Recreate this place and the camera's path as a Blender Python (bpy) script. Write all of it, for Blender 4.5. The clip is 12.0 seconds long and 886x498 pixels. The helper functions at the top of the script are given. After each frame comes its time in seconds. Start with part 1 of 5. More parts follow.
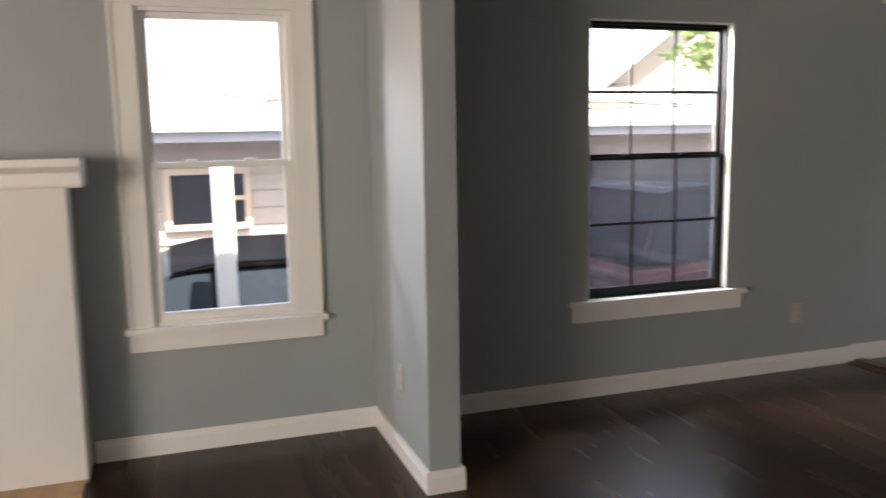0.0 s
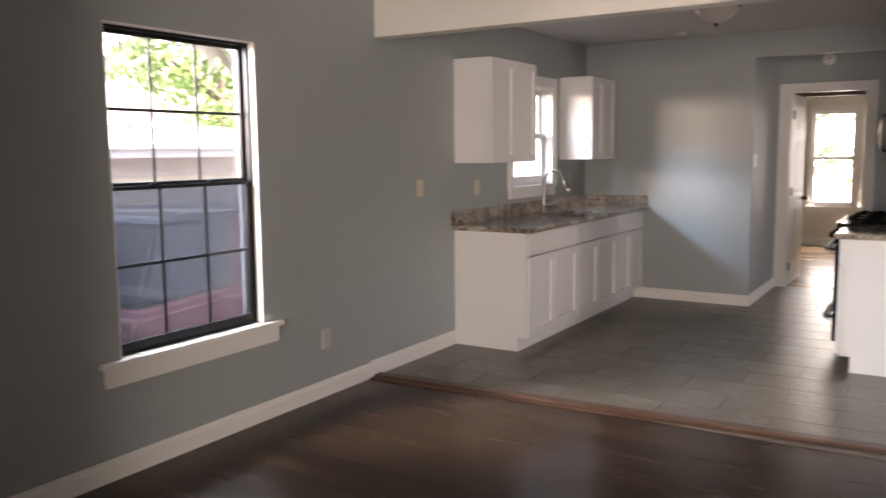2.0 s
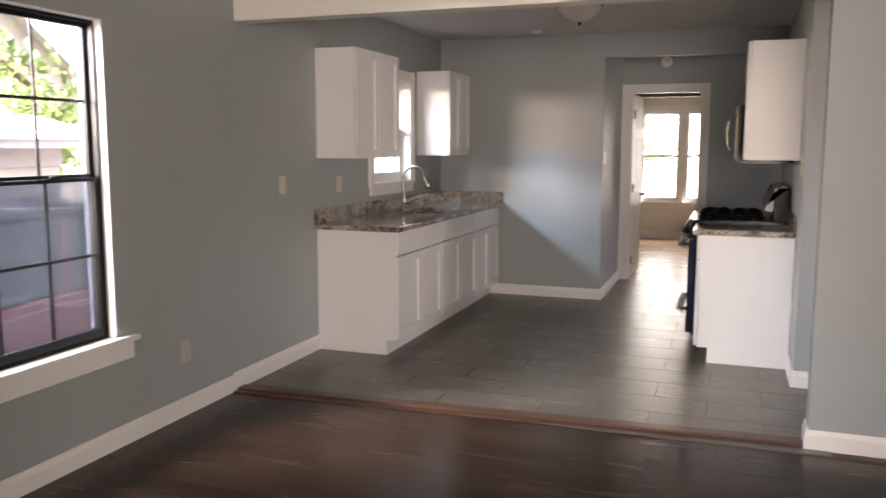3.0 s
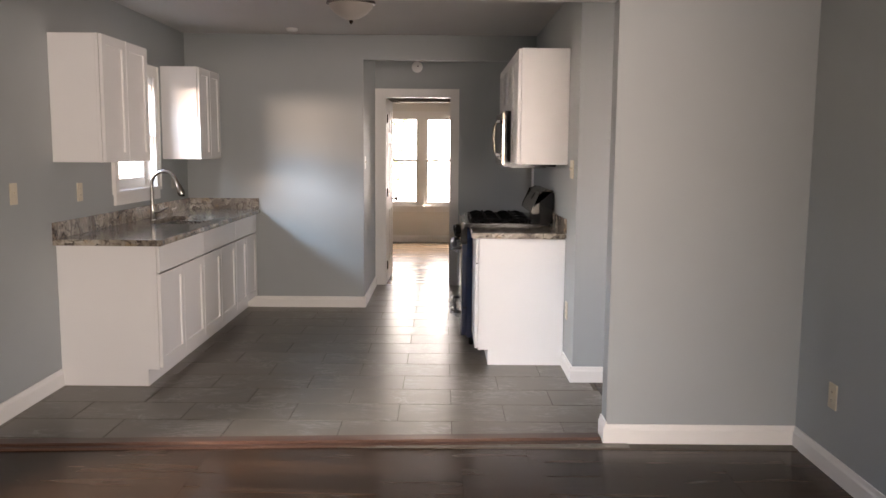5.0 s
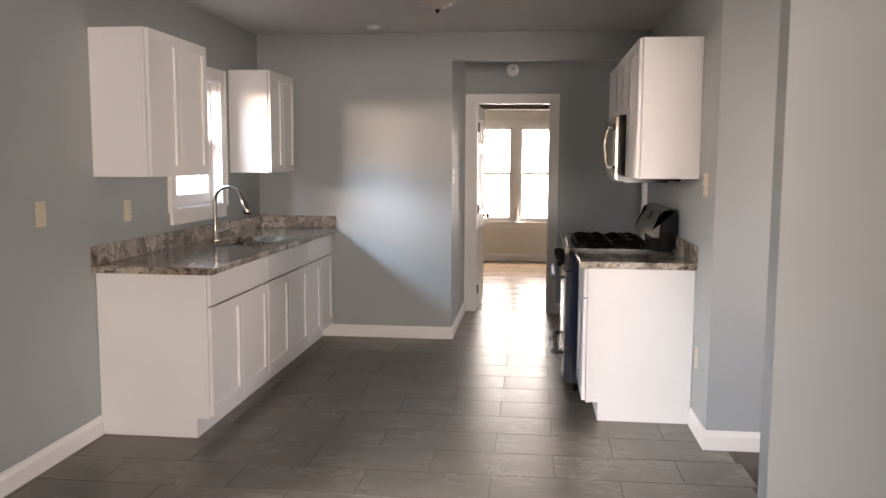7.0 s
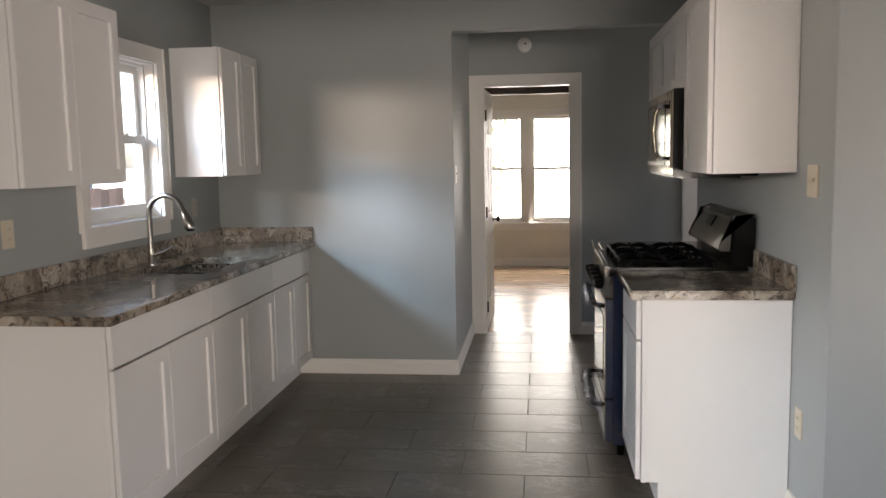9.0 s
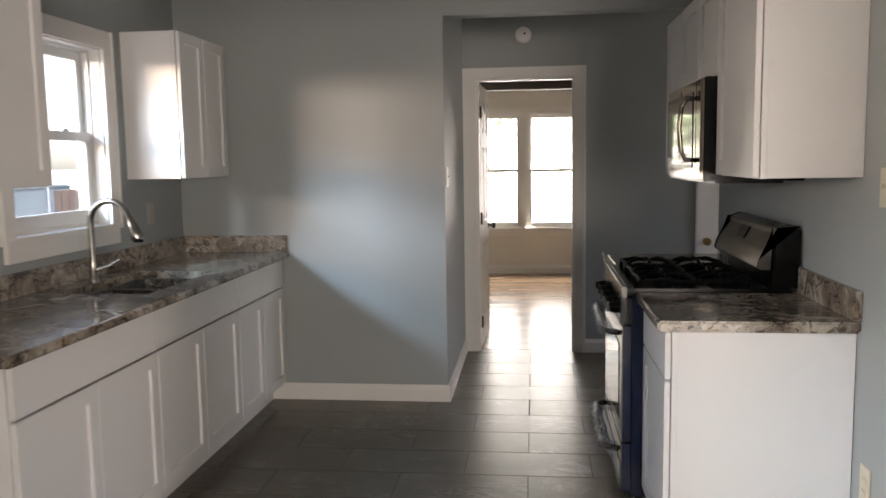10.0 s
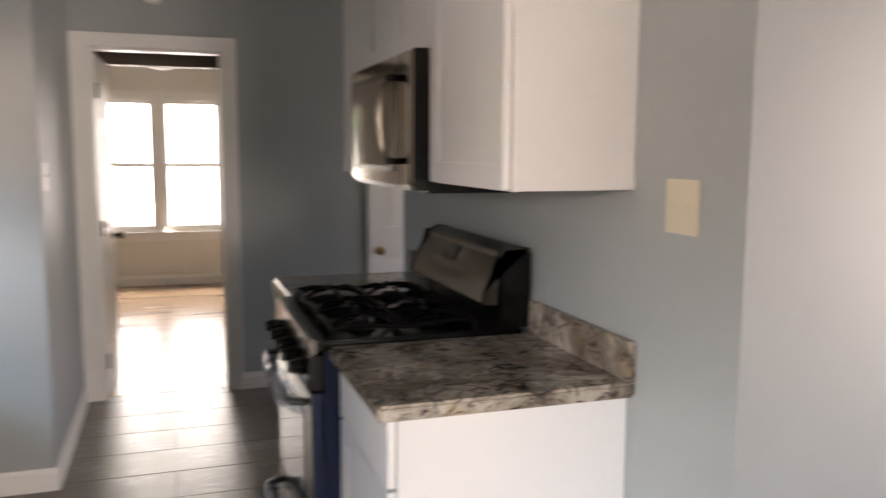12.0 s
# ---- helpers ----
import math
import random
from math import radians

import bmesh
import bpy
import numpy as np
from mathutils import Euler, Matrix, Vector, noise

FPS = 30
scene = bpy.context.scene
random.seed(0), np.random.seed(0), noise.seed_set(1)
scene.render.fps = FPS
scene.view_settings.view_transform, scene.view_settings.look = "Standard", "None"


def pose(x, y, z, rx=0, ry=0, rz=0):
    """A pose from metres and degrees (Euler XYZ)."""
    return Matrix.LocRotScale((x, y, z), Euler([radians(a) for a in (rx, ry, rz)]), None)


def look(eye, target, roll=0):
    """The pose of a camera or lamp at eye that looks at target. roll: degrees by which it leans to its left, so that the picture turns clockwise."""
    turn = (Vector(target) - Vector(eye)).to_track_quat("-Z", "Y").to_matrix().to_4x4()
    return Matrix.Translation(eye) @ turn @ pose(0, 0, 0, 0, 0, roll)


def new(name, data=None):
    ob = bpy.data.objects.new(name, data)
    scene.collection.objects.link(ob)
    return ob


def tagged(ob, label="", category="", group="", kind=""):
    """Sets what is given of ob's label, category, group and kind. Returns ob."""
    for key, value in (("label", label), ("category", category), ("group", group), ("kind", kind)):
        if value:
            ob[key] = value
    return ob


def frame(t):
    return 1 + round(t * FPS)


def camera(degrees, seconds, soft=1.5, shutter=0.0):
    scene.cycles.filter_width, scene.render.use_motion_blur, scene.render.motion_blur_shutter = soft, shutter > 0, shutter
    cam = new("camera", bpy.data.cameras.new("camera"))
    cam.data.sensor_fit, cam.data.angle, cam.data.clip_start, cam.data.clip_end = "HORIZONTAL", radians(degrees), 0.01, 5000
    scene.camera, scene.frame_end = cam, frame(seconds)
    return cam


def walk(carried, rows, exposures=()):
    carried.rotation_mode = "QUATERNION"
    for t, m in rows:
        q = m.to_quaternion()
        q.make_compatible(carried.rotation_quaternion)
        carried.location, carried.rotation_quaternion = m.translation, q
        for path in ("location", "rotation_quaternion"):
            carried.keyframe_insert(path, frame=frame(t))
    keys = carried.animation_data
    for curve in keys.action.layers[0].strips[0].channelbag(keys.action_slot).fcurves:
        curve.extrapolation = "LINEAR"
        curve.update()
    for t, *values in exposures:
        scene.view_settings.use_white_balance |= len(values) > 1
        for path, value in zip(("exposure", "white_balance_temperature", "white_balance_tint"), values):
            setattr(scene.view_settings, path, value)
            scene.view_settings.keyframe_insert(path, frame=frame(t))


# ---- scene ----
cam = camera(57.3, 12.0, shutter=0.5)
PATH = [
    (0, (-0.631, 0.937, 1.449), (-2.507, 1.574, 1.171), -1.0),
    (0.5, (-0.762, 0.868, 1.465), (-2.493, 1.824, 1.168), -0.7),
    (1, (-0.962, 0.873, 1.476), (-2.512, 2.106, 1.2), -0.3),
    (1.5, (-1.148, 0.823, 1.467), (-2.469, 2.304, 1.219), -0.1),
    (2, (-1.354, 0.805, 1.459), (-2.405, 2.49, 1.22), -0.6),
    (2.5, (-1.512, 0.808, 1.472), (-2.379, 2.591, 1.208), -0.3),
    (3, (-1.716, 0.901, 1.468), (-2.385, 2.769, 1.213), 0.1),
    (3.5, (-1.862, 0.967, 1.484), (-2.313, 2.901, 1.247), 0.4),
    (3.7, (-1.872, 0.977, 1.445), (-2.209, 2.936, 1.22), 0.0),
    (5.3, (-2.202, 1.247, 1.466), (-2.193, 3.232, 1.225), 0.6),
    (5.5, (-2.208, 1.342, 1.473), (-2.255, 3.328, 1.249), 0.6),
    (6, (-2.187, 1.505, 1.466), (-2.357, 3.487, 1.258), 0.5),
    (6.5, (-2.219, 1.768, 1.459), (-2.427, 3.746, 1.243), 0.7),
    (7, (-2.221, 2.016, 1.452), (-2.441, 3.993, 1.241), 0.3),
    (9, (-2.313, 3.269, 1.451), (-2.554, 5.242, 1.23), -1.1),
    (9.5, (-2.327, 3.555, 1.462), (-2.591, 5.526, 1.251), -0.7),
    (10, (-2.362, 3.861, 1.447), (-2.587, 5.837, 1.229), -0.9),
    (10.5, (-2.391, 4.154, 1.448), (-2.533, 6.134, 1.21), -0.6),
    (11, (-2.43, 4.419, 1.465), (-2.437, 6.405, 1.228), 0.6),
    (11.5, (-2.368, 4.659, 1.46), (-2.158, 6.635, 1.234), 0.6),
    (12, (-2.367, 4.885, 1.461), (-1.739, 6.768, 1.222), 0.3),
]
walk(cam, [(t, look(eye, aim, roll)) for t, eye, aim, roll in PATH], [(0, 2.52, 6800, 18), (1, 2.98, 6900, 21), (1.5, 3.05, 6900, 22), (2.5, 3.15, 6900, 22), (3.5, 3.15, 6900, 22), (5.5, 3.4, 6900, 22), (7, 3.45, 6900, 22), (9.5, 2.98, 6700, 16), (10.5, 3.18, 6750, 17), (12, 3.5, 6850, 20)])

# ---------------------------------------------------------------- light
world = bpy.data.worlds.new("sky")
scene.world = world
world.use_nodes = True
wn = world.node_tree.nodes
sky = wn.new("ShaderNodeTexSky")
sky.sky_type, sky.sun_disc = "NISHITA", False
sky.sun_elevation, sky.sun_rotation = radians(59), radians(72.6)
sky.air_density, sky.dust_density = 1.0, 3.0
wn["Background"].inputs["Strength"].default_value = 0.15
world.node_tree.links.new(sky.outputs[0], wn["Background"].inputs["Color"])

sun = new("sun", bpy.data.lights.new("sun", "SUN"))
sun.data.energy, sun.data.angle, sun.data.color = 5.0, radians(0.5), (1.0, 0.95, 0.86)
sun.matrix_world = look((4, 1, 14), (-4, -1.5, 0))


def area_lamp(name, eye, target, wide, high, power, color):
    """A rectangular area lamp from eye towards target, added in place of outdoor light."""
    lamp = new(name, bpy.data.lights.new(name, "AREA"))
    lamp.data.shape, lamp.data.size, lamp.data.size_y = "RECTANGLE", wide, high
    lamp.data.energy, lamp.data.color = power, color
    lamp.matrix_world = look(eye, target)
    return lamp


area_lamp("front_window_light", (0.05, -3.36, 1.35), (-0.4, 0, 1.25), 2.7, 1.5, 40, (1.0, 0.91, 0.79))

# Lamp added high outside the far windows to brighten the far room.
area_lamp("far_outside_lamp", (-2.49, 15.5, 3.0), (-2.49, 11.8, 0.3), 1.7, 0.9, 20, (1.0, 0.95, 0.86)).data.spread = radians(100)
# Small lamps added outside window 2: cool light lands low, warm light high.
for high, power, color in ((2.55, 5.0, (0.76, 0.90, 1.0)), (1.85, 3.2, (1.0, 0.88, 0.75))):
    ray = area_lamp("dining_outside_lamp", (-6.2, 2.2, high), (-1.3, 6.6, 1.5 if high < 2 else 0.6), 0.6, 0.5, power, color)
    ray.data.spread = radians(70)
# Added steep lamp outside window 2 that brightens the tiles near the step.
area_lamp("dining_outside_lamp", (-6.2, 2.1, 3.3), (-2.7, 5.6, 0), 0.8, 0.6, 7.0, (0.86, 0.94, 1.0)).data.spread = radians(70)
# Added outside window 2 to put a sheen on the wood floor.
area_lamp("dining_outside_lamp", (-6.2, 5.0, 2.9), (-2.9, 1.9, 0), 0.6, 0.6, 1.9, (0.76, 0.90, 1.0)).data.spread = radians(50)
# Two lamps added outside window 3 to shape the north wall's blue and warm patch.
for high, power, tall, goal, color in ((2.95, 6.2, 0.6, 0.75, (0.52, 0.78, 1.0)), (2.06, 3.0, 0.3, 1.8, (1.0, 0.80, 0.62))):
    ray = area_lamp("sink_outside_lamp", (-6.55, 5.2, high), (-3.3, 8.6, goal), 1.6, tall, power, color)
    ray.data.spread = radians(60)

# Lamps added outside window 1 to throw a patch on the short partition.
for high, power, color in ((2.5, 1.0, (0.74, 0.89, 1.0)), (1.75, 0.45, (1.0, 0.88, 0.75))):
    ray = area_lamp("living_outside_lamp", (-5.6, 0.08, high), (-3.75, 1.88, 1.6 if high < 2 else 0.9), 0.3, 0.3, power, color)
    ray.data.spread = radians(60)
# Fill lamp added out of view to brighten wall_face; no source is known there.
area_lamp("side_hall_fill_light", (0.62, 5.55, 1.35), (-0.6, 6.17, 1.3), 0.5, 1.1, 0.75, (1.0, 0.87, 0.76)).data.spread = radians(70)

# Added unseen fill that lifts the back hall and its white door.
area_lamp("back_hall_fill_light", (0.62, 9.35, 1.45), (-2.0, 9.5, 1.3), 0.5, 1.0, 0.45, (1.0, 0.92, 0.82))

# ---------------------------------------------------------------- materials


def nodes_of(name):
    m = bpy.data.materials.new(name)
    m.use_nodes = True
    nt = m.node_tree
    return m, nt, nt.nodes["Principled BSDF"]


def coords(nt, scale=(1, 1, 1), random_shift=False):
    geo = nt.nodes.new("ShaderNodeNewGeometry")
    mp = nt.nodes.new("ShaderNodeMapping")
    mp.inputs["Scale"].default_value = scale
    nt.links.new(geo.outputs["Position"], mp.inputs["Vector"])
    if random_shift:
        info = nt.nodes.new("ShaderNodeObjectInfo")
        mul = nt.nodes.new("ShaderNodeVectorMath")
        mul.operation = "SCALE"
        mul.inputs[0].default_value = (37.0, 53.0, 11.0)
        nt.links.new(info.outputs["Random"], mul.inputs["Scale"])
        nt.links.new(mul.outputs[0], mp.inputs["Location"])
    return mp.outputs[0]


def noise_tex(nt, vec, scale, detail=4, rough=0.55, distortion=0.0):
    n = nt.nodes.new("ShaderNodeTexNoise")
    n.inputs["Scale"].default_value, n.inputs["Detail"].default_value = scale, detail
    n.inputs["Roughness"].default_value, n.inputs["Distortion"].default_value = rough, distortion
    nt.links.new(vec, n.inputs["Vector"])
    return n.outputs["Fac"]


def ramp(nt, fac, stops):
    r = nt.nodes.new("ShaderNodeValToRGB")
    e = r.color_ramp.elements
    while len(e) < len(stops):
        e.new(0.5)
    for k, (p, c) in zip(e, stops):
        k.position, k.color = p, (*c, 1)
    nt.links.new(fac, r.inputs["Fac"])
    return r.outputs["Color"]


def mixed(nt, fac, a, b, blend="MIX"):
    m = nt.nodes.new("ShaderNodeMix")
    m.data_type, m.blend_type = "RGBA", blend
    for value, sock in ((fac, m.inputs[0]), (a, m.inputs[6]), (b, m.inputs[7])):
        if isinstance(value, (int, float)):
            sock.default_value = value
        elif isinstance(value, tuple):
            sock.default_value = (*value, 1)
        else:
            nt.links.new(value, sock)
    return m.outputs[2]


def bump(nt, bsdf, height, strength=0.2, distance=0.002):
    b = nt.nodes.new("ShaderNodeBump")
    b.inputs["Strength"].default_value, b.inputs["Distance"].default_value = strength, distance
    nt.links.new(height, b.inputs["Height"])
    nt.links.new(b.outputs[0], bsdf.inputs["Normal"])


def painted(name, color, rough=0.55, vary=0.05, grain=220, relief=0.15, metal=0.0, cloud=1.3):
    """Paint or plain material with soft stains at a large scale and fine grain."""
    m, nt, p = nodes_of(name)
    v = coords(nt)
    big, fine = noise_tex(nt, v, cloud, 3), noise_tex(nt, v, grain, 2)
    lo, hi = tuple(c * (1 - vary) for c in color), tuple(min(1, c * (1 + vary)) for c in color)
    col = ramp(nt, big, [(0.3, lo), (0.7, hi)])
    nt.links.new(col, p.inputs["Base Color"])
    rr = nt.nodes.new("ShaderNodeMapRange")
    rr.inputs[3].default_value, rr.inputs[4].default_value = rough - 0.06, rough + 0.06
    nt.links.new(big, rr.inputs[0])
    nt.links.new(rr.outputs[0], p.inputs["Roughness"])
    p.inputs["Metallic"].default_value = metal
    if relief:
        bump(nt, p, fine, relief, 0.001)
    return m


WALL = painted("grey_wall_paint", (0.335, 0.357, 0.354), 0.5, 0.04, 160, 0.25)
WALL_WARM = painted("far_room_paint", (0.72, 0.69, 0.62), 0.6, 0.03)
CEIL = painted("ceiling_paint", (0.64, 0.62, 0.595), 0.8, 0.03, 90, 0.5)
BEAM = painted("beam_paint", (0.70, 0.68, 0.62), 0.6, 0.03, 120, 0.3)
TRIM = painted("white_trim_paint", (0.78, 0.76, 0.72), 0.4, 0.03, 60, 0.1)
CAB = painted("white_cabinet_paint", (0.76, 0.75, 0.735), 0.33, 0.02, 120, 0.06)
PLASTIC = painted("ivory_plastic", (0.61, 0.55, 0.42), 0.35, 0.02, 300, 0.03)
WHITE_PL = painted("white_plastic", (0.78, 0.77, 0.74), 0.35, 0.02, 300, 0.03)
BLACK_FRAME = painted("black_anodised_frame", (0.006, 0.006, 0.007), 0.4, 0.2, 80, 0.1)
BLACK = painted("black_enamel", (0.003, 0.003, 0.0032), 0.18, 0.2, 50, 0.03)
IRON = painted("cast_iron", (0.0025, 0.0025, 0.0027), 0.55, 0.3, 260, 0.4)
for m in (BLACK, IRON, BLACK_FRAME):
    m.node_tree.nodes["Principled BSDF"].inputs["Specular IOR Level"].default_value = 0.12 if m is IRON else 0.3
DARK_GLASS = painted("black_glass", (0.004, 0.004, 0.004), 0.07, 0.0, 50, 0.0)
DARK_GLASS.node_tree.nodes["Principled BSDF"].inputs["Specular IOR Level"].default_value = 1.0
BLUE_FILM = painted("blue_film_side", (0.003, 0.012, 0.046), 0.22, 0.3, 15, 0.3)
TEAL_FILM = painted("teal_film", (0.012, 0.06, 0.09), 0.2, 0.3, 12, 0.3)
FADED_PL = painted("dulled_plastic", (0.47, 0.45, 0.40), 0.45, 0.04, 300, 0.05)
BRASS = painted("aged_brass", (0.45, 0.30, 0.12), 0.3, 0.2, 90, 0.1, metal=1.0)
DARK_METAL = painted("dark_bronze", (0.06, 0.045, 0.035), 0.35, 0.2, 90, 0.1, metal=0.8)
CHROME = painted("chrome", (0.75, 0.75, 0.76), 0.1, 0.03, 50, 0.0, metal=1.0)
# Dark brown holds the shade of a backlit face in its colour.
BACKLIT_BROWN = painted("backlit_beam_brown", (0.10, 0.075, 0.055), 0.5, 0.3, 60, 0.3)
FP_BODY = painted("fireplace_paint", (0.70, 0.69, 0.66), 0.5, 0.03, 100, 0.2)
SOOT = painted("firebox_soot", (0.03, 0.028, 0.026), 0.9, 0.4, 40, 0.5)


def steel(name, color, rough, stretch):
    m, nt, p = nodes_of(name)
    v = coords(nt, stretch)
    n = noise_tex(nt, v, 60, 5)
    nt.links.new(ramp(nt, n, [(0.3, tuple(c * 0.85 for c in color)), (0.7, color)]), p.inputs["Base Color"])
    p.inputs["Metallic"].default_value = 1.0
    rr = nt.nodes.new("ShaderNodeMapRange")
    rr.inputs[3].default_value, rr.inputs[4].default_value = rough - 0.07, rough + 0.08
    nt.links.new(n, rr.inputs[0])
    nt.links.new(rr.outputs[0], p.inputs["Roughness"])
    bump(nt, p, n, 0.04, 0.0005)
    return m


STEEL = steel("brushed_steel", (0.135, 0.128, 0.118), 0.2, (12, 0.6, 12))
BRIGHT_STEEL = steel("polished_steel", (0.26, 0.23, 0.185), 0.085, (12, 0.6, 12))
SINK_STEEL = steel("sink_steel", (0.32, 0.305, 0.285), 0.27, (1, 12, 1))
NICKEL = steel("brushed_nickel", (0.44, 0.42, 0.39), 0.2, (8, 8, 1))


def granite():
    """Cream stone with brown clouds, dark broken veins and flecks."""
    m, nt, p = nodes_of("speckled_granite")
    v = coords(nt)
    n3 = nt.nodes.new("ShaderNodeTexNoise")
    n3.inputs["Scale"].default_value, n3.inputs["Detail"].default_value = 8, 5
    nt.links.new(v, n3.inputs["Vector"])
    add = nt.nodes.new("ShaderNodeVectorMath")
    add.operation = "MULTIPLY_ADD"
    nt.links.new(n3.outputs["Color"], add.inputs[0])
    add.inputs[1].default_value = (0.26, 0.26, 0.26)
    nt.links.new(v, add.inputs[2])
    bent = add.outputs[0]
    base = ramp(nt, noise_tex(nt, bent, 6, 8, 0.66, 0.6), [(0.30, (0.085, 0.066, 0.050)), (0.42, (0.175, 0.142, 0.110)), (0.52, (0.29, 0.25, 0.205)), (0.62, (0.46, 0.41, 0.34)), (0.74, (0.25, 0.22, 0.19))])
    rust = ramp(nt, noise_tex(nt, v, 11, 4), [(0.60, (0, 0, 0)), (0.72, (0.6, 0.6, 0.6))])
    col = mixed(nt, rust, base, (0.40, 0.27, 0.14))
    veins = nt.nodes.new("ShaderNodeTexVoronoi")
    veins.feature, veins.inputs["Scale"].default_value = "DISTANCE_TO_EDGE", 13
    nt.links.new(bent, veins.inputs["Vector"])
    line = ramp(nt, veins.outputs["Distance"], [(0.0, (0.9, 0.9, 0.9)), (0.035, (0.6, 0.6, 0.6)), (0.09, (0, 0, 0))])
    gate = ramp(nt, noise_tex(nt, v, 9, 4, 0.6), [(0.44, (0, 0, 0)), (0.54, (1, 1, 1))])
    col = mixed(nt, mixed(nt, 1.0, line, gate, "MULTIPLY"), col, (0.020, 0.015, 0.012))
    blot = ramp(nt, noise_tex(nt, bent, 26, 5, 0.65), [(0.57, (0, 0, 0)), (0.63, (1, 1, 1))])
    col = mixed(nt, blot, col, (0.045, 0.033, 0.026))
    nt.links.new(col, p.inputs["Base Color"])
    p.inputs["Roughness"].default_value = 0.13
    bump(nt, p, noise_tex(nt, v, 45, 3), 0.04, 0.001)
    return m


GRANITE = granite()


def tile_mat():
    m, nt, p = nodes_of("grey_stone_tile")
    v = coords(nt, (1, 1, 1), True)
    vs = coords(nt, (1.0, 1.5, 1), True)
    cloud = noise_tex(nt, vs, 2.2, 6, 0.6, 1.2)
    col = ramp(nt, cloud, [(0.28, (0.084, 0.069, 0.052)), (0.5, (0.116, 0.096, 0.073)), (0.62, (0.136, 0.114, 0.089)), (0.76, (0.18, 0.155, 0.125))])
    turn = nt.nodes.new("ShaderNodeMapping")
    turn.inputs["Rotation"].default_value, turn.inputs["Scale"].default_value = (0, 0, radians(34)), (1.6, 4.2, 1)
    nt.links.new(v, turn.inputs["Vector"])
    wisp = noise_tex(nt, turn.outputs[0], 2.6, 6, 0.62, 2.2)
    vein = ramp(nt, wisp, [(0.47, (0, 0, 0)), (0.52, (0.4, 0.4, 0.4)), (0.57, (0, 0, 0))])
    gate = ramp(nt, noise_tex(nt, v, 3.1, 3), [(0.48, (0, 0, 0)), (0.62, (1, 1, 1))])
    col = mixed(nt, mixed(nt, 1.0, vein, gate, "MULTIPLY"), col, (0.42, 0.39, 0.35))
    info = nt.nodes.new("ShaderNodeObjectInfo")
    tone = ramp(nt, info.outputs["Random"], [(0.0, (0.95, 0.95, 0.95)), (1.0, (1.04, 1.035, 1.03))])
    col = mixed(nt, 1.0, col, tone, "MULTIPLY")
    nt.links.new(col, p.inputs["Base Color"])
    rr = nt.nodes.new("ShaderNodeMapRange")
    rr.inputs[3].default_value, rr.inputs[4].default_value = 0.27, 0.42
    nt.links.new(cloud, rr.inputs[0])
    nt.links.new(rr.outputs[0], p.inputs["Roughness"])
    p.inputs["Specular IOR Level"].default_value = 0.75
    bump(nt, p, noise_tex(nt, v, 7, 5, 0.55), 0.09, 0.003)
    return m


def plank_mat(name, dark, mid, light, rough, along):
    m, nt, p = nodes_of(name)
    s = (0.55, 5, 1) if along == "x" else (5, 0.55, 1)
    v, big = coords(nt, s, True), coords(nt, (0.5, 3.5, 1) if along == "x" else (3.5, 0.5, 1), True)
    grain = noise_tex(nt, v, 2.6, 4, 0.5, 0.5)
    patch = noise_tex(nt, big, 1.6, 4, 0.5, 0.5)
    a = ramp(nt, grain, [(0.22, dark), (0.55, mid), (0.92, light)])
    tone = ramp(nt, patch, [(0.32, (0.68, 0.67, 0.66)), (0.68, (1.16, 1.14, 1.12))])
    col = mixed(nt, 1.0, a, tone, "MULTIPLY")
    info = nt.nodes.new("ShaderNodeObjectInfo")
    col = mixed(nt, 1.0, col, ramp(nt, info.outputs["Random"], [(0.0, (0.7, 0.68, 0.66)), (1.0, (1.25, 1.22, 1.2))]), "MULTIPLY")
    nt.links.new(col, p.inputs["Base Color"])
    rr = nt.nodes.new("ShaderNodeMapRange")
    rr.inputs[3].default_value, rr.inputs[4].default_value = rough - 0.05, rough + 0.1
    nt.links.new(grain, rr.inputs[0])
    nt.links.new(rr.outputs[0], p.inputs["Roughness"])
    bump(nt, p, grain, 0.02, 0.001)
    return m


TILE = tile_mat()
GROUT = painted("dark_grout", (0.10, 0.084, 0.065), 0.8, 0.15, 300, 0.3)
PLANK = plank_mat("dark_walnut_plank", (0.022, 0.0112, 0.0056), (0.044, 0.0235, 0.0122), (0.049, 0.0266, 0.0140), 0.23, "x")
PLANK.node_tree.nodes["Principled BSDF"].inputs["Specular IOR Level"].default_value = 0.26
SUBFLOOR = painted("plank_joint", (0.008, 0.006, 0.005), 0.8, 0.2)
STRIP = plank_mat("red_brown_strip", (0.038, 0.019, 0.012), (0.078, 0.039, 0.025), (0.13, 0.073, 0.047), 0.35, "x")
OAK = plank_mat("honey_oak_floor", (0.19, 0.13, 0.075), (0.25, 0.175, 0.105), (0.30, 0.215, 0.135), 0.22, "x")
TAPE = painted("pale_yellow_tape", (0.72, 0.72, 0.48), 0.4, 0.05)
RAW = plank_mat("raw_pine", (0.38, 0.24, 0.12), (0.5, 0.33, 0.18), (0.58, 0.41, 0.25), 0.5, "x")


